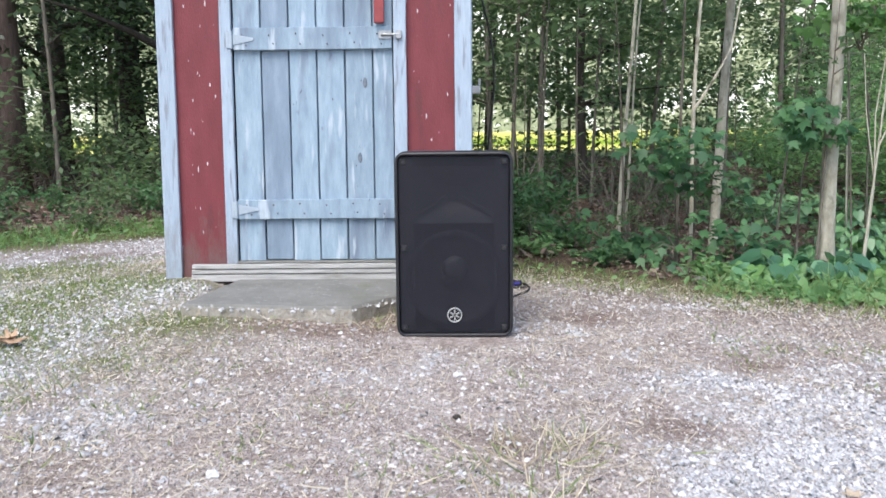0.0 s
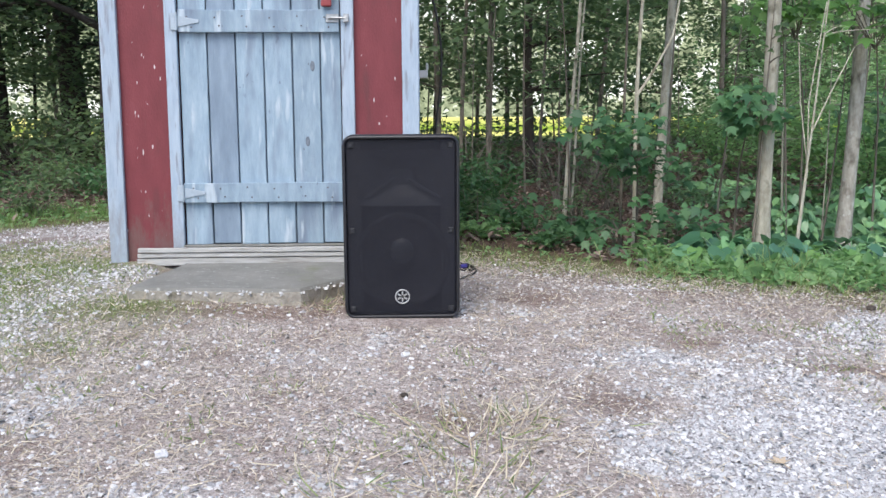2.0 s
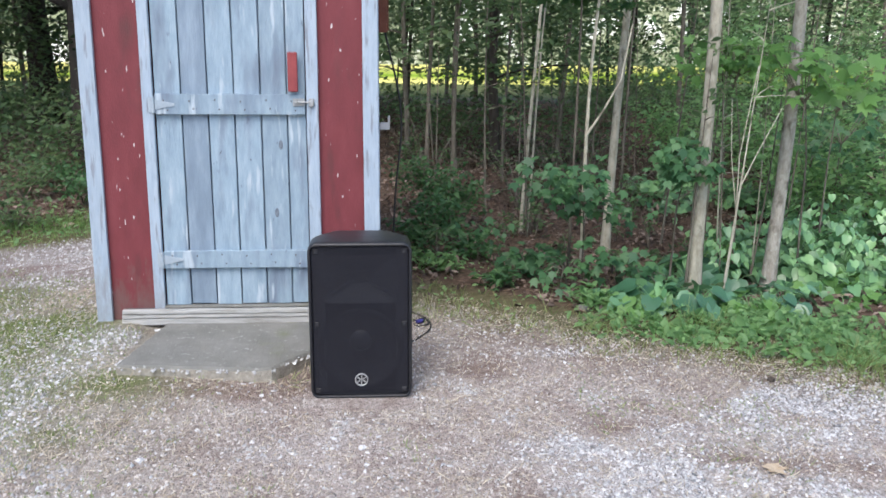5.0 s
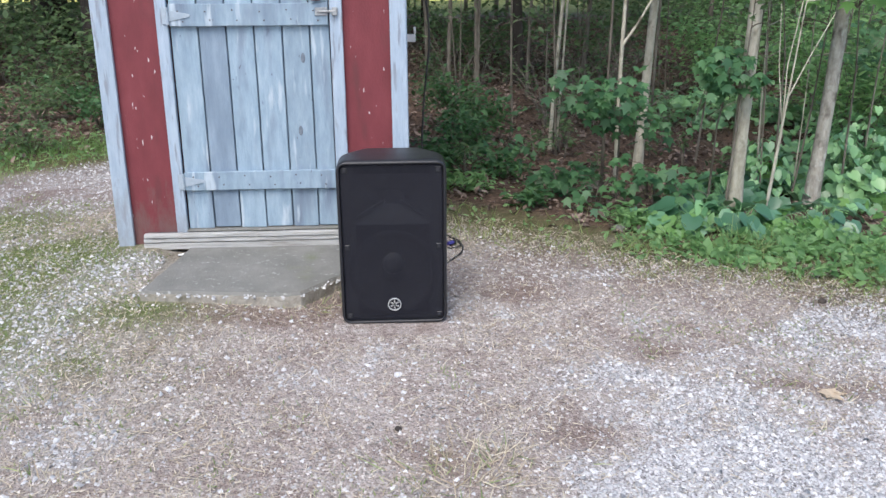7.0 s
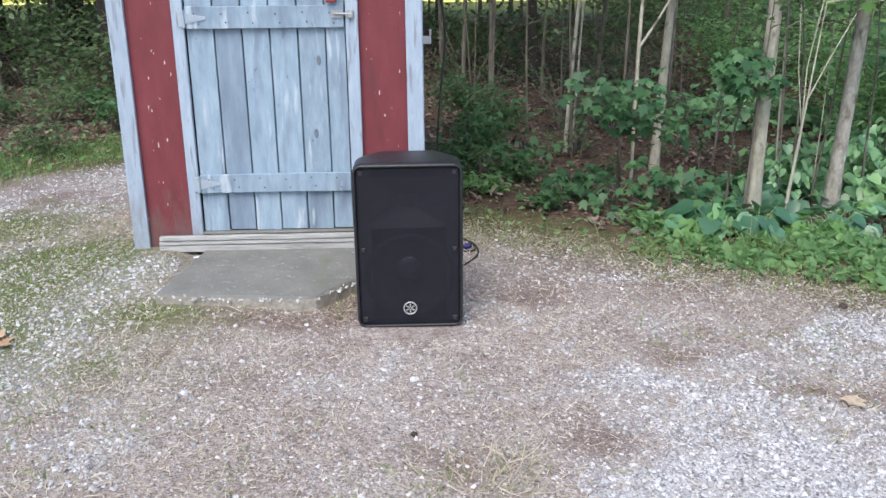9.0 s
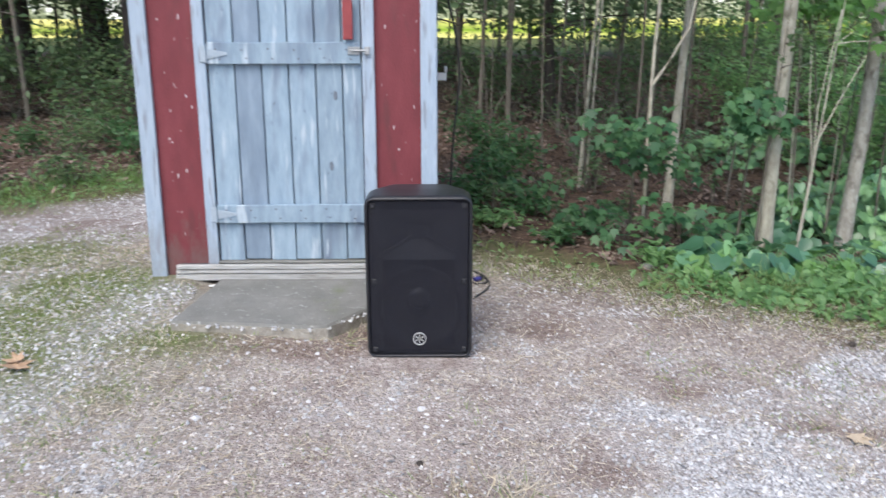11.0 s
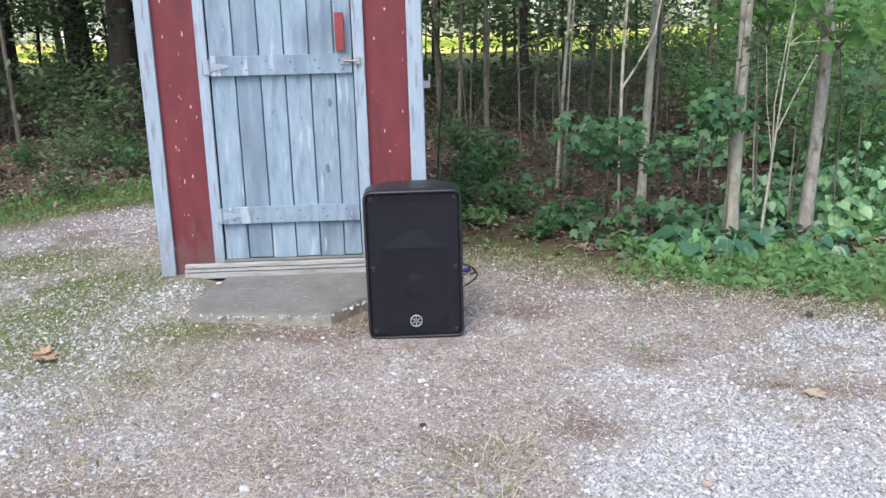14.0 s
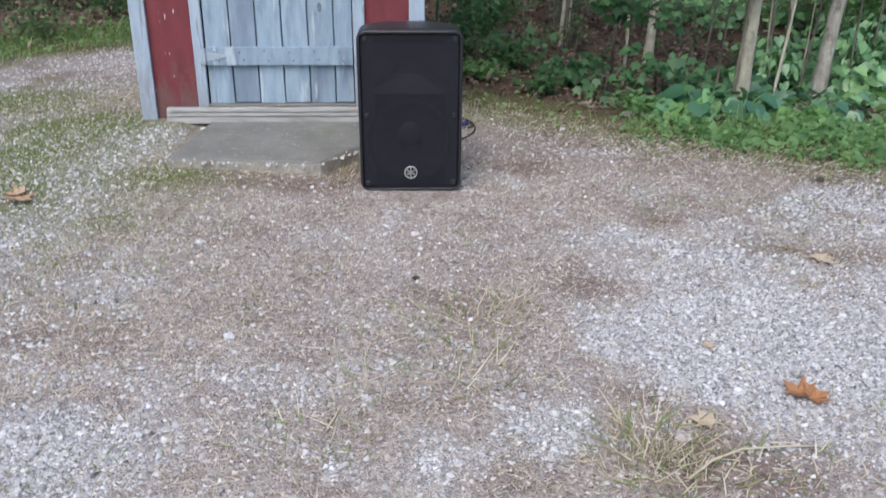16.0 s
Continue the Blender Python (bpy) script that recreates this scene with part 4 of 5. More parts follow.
tree((2.23, 4.66), 2.0, 0.009, BARK_PALE, LEAF_BRIGHT, "thin pale forked sapling with bare stems", (0.085, 0.0), 0.02, 1.2, 4, 0.4, 3, 60, 0.06, OVATE, 3, fork=[((0.02, 0, 0.15), (0.06, 0.02, 0.55), (0.05, 0.03, 0.95), (0.12, 0.03, 1.5), 0.006), ((0.066, 0, 0.78), (0.16, 0, 1.0), (0.29, 0.02, 1.25), 0.005), ((0.06, 0.03, 0.6), (0.0, 0.03, 0.95), (-0.02, 0.05, 1.3), 0.004)])
tree((2.03, 4.78), 1.6, 0.010, BARK, LEAF, "thin brown sapling stem beside a maple", (0.03, 0.0), 0.02, 1.2, 3, 0.3, 3, 50, 0.06, OVATE, 4)
tree((1.50, 5.45), 4.5, 0.016, BARK_PALE, LEAF_MAPLE, "slender crooked maple sapling with a side fork", (0.02, 0.0), 0.10, 1.7, 6, 0.7, 4, 500, 0.10, MAPLE, 5, fork=[((0.0, 0, 1.05), (0.10, 0, 1.2), (0.22, 0, 1.42), (0.28, 0, 1.8), 0.010)])
tree((1.42, 5.50), 3.5, 0.012, BARK, LEAF_MAPLE, "thin maple sapling among ferns", (-0.01, 0.0), 0.04, 1.8, 5, 0.6, 4, 300, 0.10, MAPLE, 6)
tree((1.92, 6.35), 8.0, 0.037, BARK_PALE, LEAF, "young maple with pale brown bark inside the wood", (0.03, 0.0), 0.03, 2.2, 9, 1.2, 5, 900, 0.10, OVATE, 7)
tree((1.27, 6.75), 6.0, 0.018, BARK_PALE, LEAF, "slender grey tree in leaf litter", (0.025, 0.0), 0.05, 2.0, 8, 1.0, 5, 700, 0.10, OVATE, 8)
tree((1.34, 6.85), 5.0, 0.011, BARK_PALE, LEAF, "thin grey sapling close beside a slender tree", (0.07, 0.0), 0.05, 2.0, 5, 0.8, 4, 400, 0.10, OVATE, 9)
for k, (x, y, r) in enumerate([(1.50, 9.6, 0.028), (0.95, 10.0, 0.05), (0.62, 10.1, 0.04), (0.80, 8.2, 0.014), (2.6, 8.3, 0.02), (2.35, 10.5, 0.045), (3.9, 10.4, 0.05)]):
    tree((x, y), 7.5, r * 0.7, BARK, LEAF, "slender woodland tree standing in brown leaf litter", (0.02 * math.sin(3 * k), 0), 0.06, 1.7, 9, 1.3, 5, 1400, 0.11, OVATE, 20 + k)
for k in range(20):
    near = k < 7
    x, y = (RNG.uniform(2.25, 2.75), RNG.uniform(4.95, 5.7)) if near else (RNG.uniform(0.3, 4.6), RNG.uniform(6.2, 11.5))
    tree((x, y), RNG.uniform(1.5, 3.0), RNG.uniform(0.005, 0.009) if near else RNG.uniform(0.007, 0.013), BARK_PALE if near and k % 3 == 0 else BARK, LEAF_BRIGHT if near else LEAF, "thin bare-stemmed sapling in the wood", (RNG.uniform(-0.12, 0.12), 0), 0.05, 0.9, 5, 0.45, 3, 18 if near else 120, 0.07, OVATE, 500 + k)
# dark conifers on the far side of the shed
for k, (x, y, r) in enumerate([(-5.75, 10.6, 0.20), (-7.1, 12.0, 0.17), (-5.8, 14.9, 0.24), (-3.9, 11.3, 0.19), (-3.0, 13.2, 0.16), (-8.6, 13.5, 0.18), (-6.4, 13.4, 0.17), (-4.6, 14.0, 0.15), (-9.6, 12.2, 0.16), (-7.6, 15.6, 0.2), (-6.6, 9.2, 0.04), (-2.9, 9.6, 0.03), (-4.95, 10.2, 0.03)]):
    tree((x, y), 9.0, r, BARK_BROWN if k == 0 else BARK_DARK if r > 0.07 else BARK, LEAF_PINE if r > 0.07 else LEAF, "dark conifer trunk with rough bark" if r > 0.07 else "thin understorey tree by the track", (0.015 * math.sin(2 * k), 0), 0.03, 1.5, 12, 1.8, 6, 2200, 0.13, DIAMOND, 50 + k)

# the wood behind: a few trees copied about
kinds = []
for k in range(6):
    r = (0.025, 0.035, 0.05, 0.02, 0.07, 0.04)[k]
    kinds.append(tree((-1.0 + 1.5 * k, 16.0 + 0.6 * (k % 3)), 8.0, r, (BARK, BARK_DARK, BARK)[k % 3], LEAF, "woodland tree with layered green foliage", (0.01 * k - 0.02, 0), 0.08, 0.9, 14, 1.5, 6, 2600, 0.13, DIAMOND, 80 + k))
placed = [(-1.0 + 1.5 * k, 16.0) for k in range(6)]
tries = 0
while len(placed) < 66 and tries < 6000:
    tries += 1
    x, y = RNG.uniform(-16, 19), RNG.uniform(9.5, 20.5)
    if abs(x / y) > 0.95 or (x < 0 and y < 13) or (x > 2.6 and y < 12.0) or min(math.dist((x, y), p) for p in placed) < 0.95 or (-1.8 < x < 0.2 and y < 11):
        continue
    placed.append((x, y))
    copy_thing(kinds[tries % 6], Matrix.Translation((x, y, float(land(x, y)) - 0.03)) @ Matrix.Rotation(RNG.uniform(0, 6.28), 4, "Z"))


# ---- undergrowth ----
def shrub(at, spread_, tall, leaf, shape, count, size, label, category, seed, stems=6, group="undergrowth"):
    """Leafy stems from one foot."""
    rng = np.random.default_rng(seed)
    t = thing("shrub" if category == "shrub" else "plant", (*at, float(land(*at)) - 0.01), label, category, group)
    tb, centres = [], []
    for k in range(stems):
        a, h = rng.uniform(0, 6.28), tall * rng.uniform(0.55, 1.0)
        e = Vector((math.cos(a) * spread_ * rng.uniform(0.2, 1), math.sin(a) * spread_ * rng.uniform(0.2, 1), h))
        q = [Vector((0, 0, 0)), e * 0.45 + Vector((0, 0, h * 0.15)), e]
        tb.append(tube(q, [0.006, 0.004, 0.002], 5))
        centres += [q[1], (q[1] + e) / 2, e]
    for q in tb:
        part("stem", tubes_mesh("stem", [q]), BARK, t)
    P, N, S = crown_leaves(rng, centres, spread_ * 0.55, count, size, 0.7)
    P[:, 2] = np.abs(P[:, 2]) + 0.01
    tagged(part("foliage", scatter("foliage", P, N, S, shape, rng), leaf, t), kind="stuff")
    return t


# maple seedlings with wide leaves hanging before the trunks
def spray(at, base, wide, count, size, leaf, label, seed, flat=0.4):
    """A leafy maple branch on its own thin stem: at, the middle of the leaves; base, the foot."""
    rng = np.random.default_rng(seed)
    z0 = float(land(*base)) - 0.01
    t = thing("maple_seedling", (*base, z0), label, "sapling", "maple seedlings")
    top = Vector((at[0] - base[0], at[1] - base[1], at[2] - z0))
    tb = [tube([Vector((0, 0, 0)), Vector((top.x * 0.2, top.y * 0.2, top.z * 0.6)), top], [0.009, 0.006, 0.003], 6)]
    centres = []
    for k in range(10):
        a = rng.uniform(0, 6.28)
        e = top + Vector((math.cos(a) * wide * rng.uniform(0.4, 1), math.sin(a) * wide * rng.uniform(0.3, 0.8), rng.uniform(-0.8, 0.6) * wide * flat))
        tb.append(tube([top * 0.85, (top + e) / 2 + Vector((0, 0, 0.03)), e], [0.004, 0.003, 0.002], 5))
        centres += [(top + e) / 2, e, e]
    for q in tb:
        part("stem", tubes_mesh("stem", [q]), BARK, t)
    P, N, S = crown_leaves(rng, centres, wide * 0.45, count, size, flat)
    N += np.array([-0.1, -0.7, 0.2])
    leaf_parts(P, N, S, MAPLE, rng, rng.normal(size=(count, 3)) * 0.6 + [0, -0.3, -0.8], leaf, t)


spray((1.37, 4.95, 0.61), (1.45, 5.2), 0.36, 220, 0.08, LEAF_SEEDLING, "maple seedling with broad green leaves", 1, 0.65)
spray((1.98, 4.75, 0.85), (2.02, 5.05), 0.19, 170, 0.075, LEAF_SEEDLING, "maple seedling leaning on a pale trunk", 2, 0.9)
spray((1.55, 4.75, 0.20), (1.60, 4.85), 0.22, 50, 0.08, LEAF_SEEDLING, "low maple seedling at the wood's edge", 3, 0.7)
spray((1.25, 4.85, 0.12), (1.27, 4.9), 0.20, 34, 0.075, LEAF_SEEDLING, "low maple seedling in leaf litter", 4, 0.6)
spray((2.75, 4.9, 1.40), (3.05, 5.3), 0.40, 75, 0.12, LEAF_FRESH, "maple branch with bright fresh leaves", 5, 0.5)
spray((0.80, 5.9, 0.15), (0.8, 6.0), 0.20, 30, 0.08, LEAF_SEEDLING, "bushy green seedling in leaf litter", 6, 0.7)
spray((2.42, 5.25, 1.50), (2.66, 5.5), 0.36, 130, 0.10, LEAF_FRESH, "maple branch with bright fresh leaves", 8, 0.5)
spray((3.25, 5.35, 1.30), (3.35, 5.6), 0.42, 40, 0.10, LEAF_FRESH, "maple branch with bright fresh leaves", 9, 0.6)
spray((1.70, 4.62, 0.12), (1.72, 4.7), 0.20, 50, 0.08, LEAF_SEEDLING, "low maple seedling at the wood's edge", 11, 0.6)
spray((1.05, 5.2, 0.10), (0.95, 5.05), 0.20, 60, 0.09, LEAF_SEEDLING, "low maple seedling at the wood's edge", 12, 0.6)
spray((3.9, 6.4, 0.9), (4.0, 6.6), 0.45, 80, 0.10, LEAF_SEEDLING, "maple sapling with broad green leaves", 7, 0.6)

urng = np.random.default_rng(12)
k = 0
for x, y, w, h, kind in [(0.42, 6.1, 0.30, 0.34, 0), (0.70, 6.7, 0.32, 0.38, 0), (0.32, 5.6, 0.20, 0.20, 0), (0.55, 7.4, 0.35, 0.5, 0), (0.75, 5.6, 0.22, 0.14, 0), (0.45, 5.2, 0.18, 0.10, 1), (1.35, 4.48, 0.15, 0.10, 1), (0.80, 4.85, 0.14, 0.09, 0),
                        (-1.9, 7.6, 0.3, 0.25, 1), (-2.7, 7.5, 0.3, 0.3, 0), (-3.4, 7.9, 0.35, 0.3, 1), (-4.2, 7.5, 0.35, 0.3, 0), (-2.2, 8.9, 0.40, 0.35, 0), (-3.6, 8.9, 0.35, 0.35, 1), (-5.2, 8.8, 0.35, 0.3, 0), (-6.1, 8.4, 0.4, 0.35, 1), (-1.75, 6.7, 0.3, 0.25, 0), (-2.9, 6.5, 0.3, 0.25, 1), (-3.7, 6.3, 0.3, 0.25, 1), (-6.6, 7.6, 0.5, 0.4, 0),
                        (5.0, 7.4, 0.6, 0.8, 0), (-3.0, 8.2, 0.35, 0.32, 0), (-2.3, 7.9, 0.35, 0.36, 1), (-3.9, 8.1, 0.3, 0.28, 0), (-5.2, 7.9, 0.3, 0.28, 0), (5.0, 9.0, 0.7, 1.6, 1), (3.6, 9.6, 0.6, 1.1, 1), (6.2, 8.6, 0.7, 1.6, 1), (6.8, 10.5, 0.8, 2.0, 1), (4.4, 10.8, 0.8, 1.8, 1), (5.6, 11.5, 0.8, 2.2, 1), (4.0, 7.6, 0.6, 1.2, 1), (4.6, 7.8, 0.6, 1.4, 1),
                        (3.9, 6.7, 0.5, 0.9, 1), (4.3, 6.2, 0.5, 0.9, 1)]:
    k += 1
    shrub((x, y), w, h, (LEAF_MAPLE, LEAF_BRIGHT if x > 0 else LEAF)[kind], OVATE, int((420 if x > 0 else 260) * (w / 0.3) ** 1.5), 0.06 if w < 0.4 else 0.075, "low leafy green shrub in the leaf litter", "shrub", 200 + k, 9)
for _ in range(46):
    x, y = urng.uniform(0.3, 2.9), urng.uniform(5.3, 11.0)
    k += 1
    shrub((x, y), urng.uniform(0.10, 0.2), urng.uniform(0.12, 0.4), LEAF, OVATE, 46, 0.055, "small leafy seedling in the leaf litter", "shrub", 700 + k, 3)
for _ in range(70):
    x, y = urng.uniform(-11, 10), urng.uniform(9.5, 19.5)
    if abs(x) > 0.75 * y or (-2.2 < x < 0.6 and y < 10):
        continue
    k += 1
    shrub((x, y), 0.8, urng.uniform(0.35, 1.1), LEAF, DIAMOND, 420, 0.10, "low leafy green shrub under the trees", "shrub", 200 + k, 8)

for _ in range(13):
    x, y = urng.uniform(0.5, 4.4), urng.uniform(6.8, 10.5)
    k += 1
    shrub((x, y), urng.uniform(0.5, 0.9), urng.uniform(0.5, 1.1), LEAF, OVATE, 60, 0.06, "twiggy nearly bare brush under the trees", "shrub", 900 + k, 7)


def hosta(at, count, size, label, seed, leaf=None):
    """A clump of wide heart-shaped leaves on arching stalks."""
    rng = np.random.default_rng(seed)
    t = thing("plant", (*at, float(land(*at)) - 0.005), label, "plant", "broad-leaved ground plants")
    a = rng.uniform(0, 6.28, count)
    rr = rng.uniform(0.15, 1.0, count) ** 0.7 * size * 1.6
    h = size * (1.25 - 0.5 * rr / (size * 1.6)) * rng.uniform(0.6, 1.15, count)
    P = np.stack([np.cos(a) * rr, np.sin(a) * rr, h], 1)
    out = np.stack([np.cos(a), np.sin(a), -0.35 + 0 * a], 1)
    N = np.stack([np.cos(a) * 0.5, np.sin(a) * 0.5 - 0.15, 1 + 0 * a], 1) + rng.normal(size=(count, 3)) * 0.2
    leaf_parts(P, N, size * rng.uniform(0.75, 1.25, count), HEART, rng, out, leaf, t)
    tb = [tube([Vector((0, 0, 0)), Vector(p) * 0.6 + Vector((0, 0, 0.02)), Vector(p)], [0.004, 0.003, 0.002], 5) for p in P]
    for q in tb:
        part("stalk", tubes_mesh("stalk", [q]), LEAF_HOSTA, t)


def leafy_mound(at, wide, tall, count, size, seed):
    """Tall stems in one clump, hung with broad leaves that turn to the open yard."""
    rng = np.random.default_rng(seed)
    t = thing("plant", (*at, float(land(*at)) - 0.005), "tall clump of bright broad leaves at the wood's edge", "plant", "broad-leaved ground plants")
    for k in range(7):
        a = rng.uniform(0, 6.28)
        e = Vector((math.cos(a) * wide * 0.8, math.sin(a) * wide * 0.8, tall * rng.uniform(0.55, 0.95)))
        part("stem", tubes_mesh("stem", [tube([Vector((0, 0, 0)), e * 0.5 + Vector((0, 0, tall * 0.12)), e], [0.006, 0.004, 0.002], 5)]), LEAF_HOSTA, t)
    a, f = rng.uniform(0, 6.28, count), rng.uniform(0, 1, count)
    r = wide * np.sqrt(1.02 - f ** 2) * rng.uniform(0.75, 1.1, count)
    P = np.stack([np.cos(a) * r, np.sin(a) * r, 0.04 + tall * f * rng.uniform(0.85, 1.1, count)], 1)
    out = np.stack([np.cos(a), np.sin(a), -0.8 + 0 * a], 1)
    N = np.stack([np.cos(a) * 0.7, np.sin(a) * 0.7 - 0.25, 0.8 + 0 * a], 1) + rng.normal(size=(count, 3)) * 0.25
    leaf_parts(P, N, size * rng.uniform(0.7, 1.3, count), HEART, rng, out, LEAF_BROAD, t)


for k, (x, y, w, h) in enumerate([(3.12, 5.50, 0.20, 0.42), (3.38, 5.30, 0.24, 0.42), (3.52, 5.70, 0.30, 0.44), (3.25, 5.85, 0.26, 0.42), (3.80, 5.45, 0.30, 0.42), (3.65, 6.10, 0.34, 0.50), (4.0, 5.9, 0.34, 0.52), (2.55, 5.45, 0.20, 0.38)]):
    leafy_mound((x, y), w, h, 105, 0.066, 900 + k)
for k, (x, y, c, s) in enumerate([(1.72, 4.40, 16, 0.13), (1.95, 4.36, 14, 0.12), (1.60, 4.58, 12, 0.12), (2.40, 4.34, 9, 0.11), (2.52, 4.42, 9, 0.11), (2.50, 5.25, 16, 0.14), (2.30, 5.40, 14, 0.14), (2.62, 5.55, 14, 0.14), (2.15, 5.25, 10, 0.12), (3.10, 5.0, 18, 0.14), (3.25, 5.3, 20, 0.17), (3.05, 5.6, 20, 0.17), (3.45, 5.0, 18, 0.12), (3.5, 5.6, 18, 0.13), (3.8, 5.3, 18, 0.13), (3.15, 4.65, 12, 0.10), (3.5, 4.6, 14, 0.10), (3.9, 4.9, 16, 0.12), (4.2, 5.5, 18, 0.13), (3.3, 6.0, 18, 0.13), (3.8, 6.1, 18, 0.13), (1.55, 4.36, 12, 0.11), (1.82, 4.55, 16, 0.13), (2.08, 4.52, 12, 0.12), (2.25, 4.28, 12, 0.11), (2.72, 4.62, 10, 0.10), (2.40, 5.62, 20, 0.15), (2.75, 5.75, 20, 0.15), (2.95, 5.35, 18, 0.14), (3.15, 4.85, 16, 0.12), (3.35, 5.15, 20, 0.13), (3.3, 5.65, 22, 0.18), (3.6, 5.35, 22, 0.18), (2.9, 6.1, 20, 0.15), (3.65, 4.85, 18, 0.12), (1.9, 4.2, 8, 0.09), (2.85, 4.3, 10, 0.08), (3.2, 4.3, 12, 0.08)]):
    hosta((x, y), c + 3, s * (1.1 if k < 9 else 0.9), "clump of broad heart-shaped green leaves", 300 + k, LEAF_BLUISH if k < 9 else LEAF_BROAD if k % 3 else LEAF_FRESH)


def strewn(n, x0, x1, y0, y1, rng, keep):
    """Random places on the land, kept with the given chance."""
    x, y = rng.uniform(x0, x1, n), rng.uniform(y0, y1, n)
    ok = rng.uniform(size=n) < keep(x, y)
    ok &= ~((x > -1.42) & (x < 0.09) & (y > 3.86) & (y < 5.95))
    ok &= ~((x > -1.15) & (x < -0.12) & (y > 3.24) & (y < 3.9))
    ok &= ~((np.abs(x + 0.034) < 0.23) & (y > 2.95) & (y < 3.45))
    x, y = x[ok], y[ok]
    return np.stack([x, y, land(x, y)], 1)


srng = np.random.default_rng(31)
# ground cover and grass along the wood's edge
P = strewn(60000, -7, 5.5, 2.4, 9.0, srng, lambda x, y: smooth(-0.14, 0.10, y - verge(x)) * np.where(x > 1.2, smooth(1.0, 0.35, y - verge(x)), np.where(x < -1, smooth(2.6, 0.3, y - verge(x)) * 0.6, smooth(2.2, 0.2, y - verge(x)) * 0.14)))
P[:, 2] += srng.uniform(0.005, 0.05, len(P))
tagged(part("ground_cover", scatter("ground_cover", P, srng.normal(size=P.shape) * 0.45 + [0, -0.2, 1], srng.uniform(0.02, 0.06, len(P)), OVATE, srng), LEAF_BRIGHT), "low green creeping leaves along the wood's edge", "ground cover", kind="stuff")

P = strewn(24000, 1.0, 4.6, 2.9, 4.9, srng, lambda x, y: smooth(-0.10, 0.22, y - verge(x)) * smooth(1.1, 0.7, y - verge(x)) * smooth(1.1, 2.0, x) * (0.15 + 0.85 * smooth(0.35, 0.65, value_noise(x * 6, y * 6, 29))))
P[:, 2] += srng.uniform(0.005, 0.07, len(P))
tagged(part("creeping_plants", scatter("creeping_plants", P, srng.normal(size=P.shape) * 0.6 + [0, -0.2, 0.9], srng.gamma(4.0, 0.009, len(P)) + 0.012, OVATE, srng), LEAF_BRIGHT), "dense low creeping plants with glossy leaves at the gravel's edge", "ground cover", kind="stuff")

P = strewn(9000, 2.7, 7.5, 4.7, 9.5, srng, lambda x, y: smooth(2.7, 3.1, x + 0.15 * (y - 5)) * smooth(9.5, 8.0, y) * smooth(0.25, 0.7, value_noise(x * 2.2, y * 2.2, 91)))
P[:, 2] += srng.uniform(0.03, 0.26, len(P))
tagged(part("broad_leaf_carpet", scatter("broad_leaf_carpet", P, srng.normal(size=P.shape) * 0.35 + [0, -0.35, 1], srng.uniform(0.05, 0.12, len(P)), HEART, srng, along=srng.normal(size=P.shape) * 0.7 + [0, -0.6, -0.3]), LEAF_HOSTA), "carpet of broad green leaves under the trees", "ground cover", kind="stuff")


def grass(name, P, tall, rng, material, label, category, lie=0.5, wide=0.05):
    n = len(P)
    along = rng.normal(size=(n, 3)) * [lie, lie, 0.1] + [0, 0, 1]
    s = tall * rng.uniform(0.4, 1.3, n)
    tagged(part(name, scatter(name, P, rng.normal(size=(n, 3)) * [1, 1, 0.1], s, BLADE, rng, along=along, widths=np.full(n, 0.004) * rng.uniform(0.6, 1.4, n)), material), label, category, kind="stuff")


grass("verge_grass", strewn(52000, -6.5, 5.5, 2.7, 7.2, srng, lambda x, y: smooth(-0.45, 0.0, y - verge(x)) * smooth(0.7, 0.1, y - verge(x)) * (0.25 + 0.75 * value_noise(x * 4, y * 4, 3)) * np.where((x > -1) & (x < 1.3), 0.45, 1.0)), 0.085, srng, GRASS, "thin green grass along the gravel's edge", "grass", 0.7)
grass("bank_grass", strewn(26000, -5.5, -1.42, 4.6, 8.0, srng, lambda x, y: smooth(-0.10, 0.15, y - verge(x)) * smooth(1.3, 0.5, y - verge(x)) * (0.3 + 0.7 * smooth(0.3, 0.6, value_noise(x * 3, y * 3, 15)))), 0.12, srng, GREEN_GRASS, "fresh green grass on the bank beside the gravel", "grass", 0.6)
grass("tall_grass", strewn(16000, 1.0, 3.8, 3.2, 5.2, srng, lambda x, y: smooth(-0.15, 0.1, y - verge(x)) * smooth(0.55, 0.2, y - verge(x)) * smooth(0.45, 0.75, value_noise(x * 3.3, y * 3.3, 19))), 0.17, srng, GRASS, "taller pale grass blades among the edge plants", "grass", 0.6)
P = strewn(120000, -3.5, 3.2, 0.9, 5.6, srng, lambda x, y: 0.9 * covers(x, y)[1] * (y < verge(x)) + 0.35 * smooth(0.62, 0.8, value_noise(x * 5, y * 5, 41)) * smooth(0.45, 0.6, value_noise(x * 1.3, y * 1.3, 8)))
grass("yard_grass", P, 0.022, srng, GRASS, "sparse green grass growing through the gravel", "grass", 1.0)


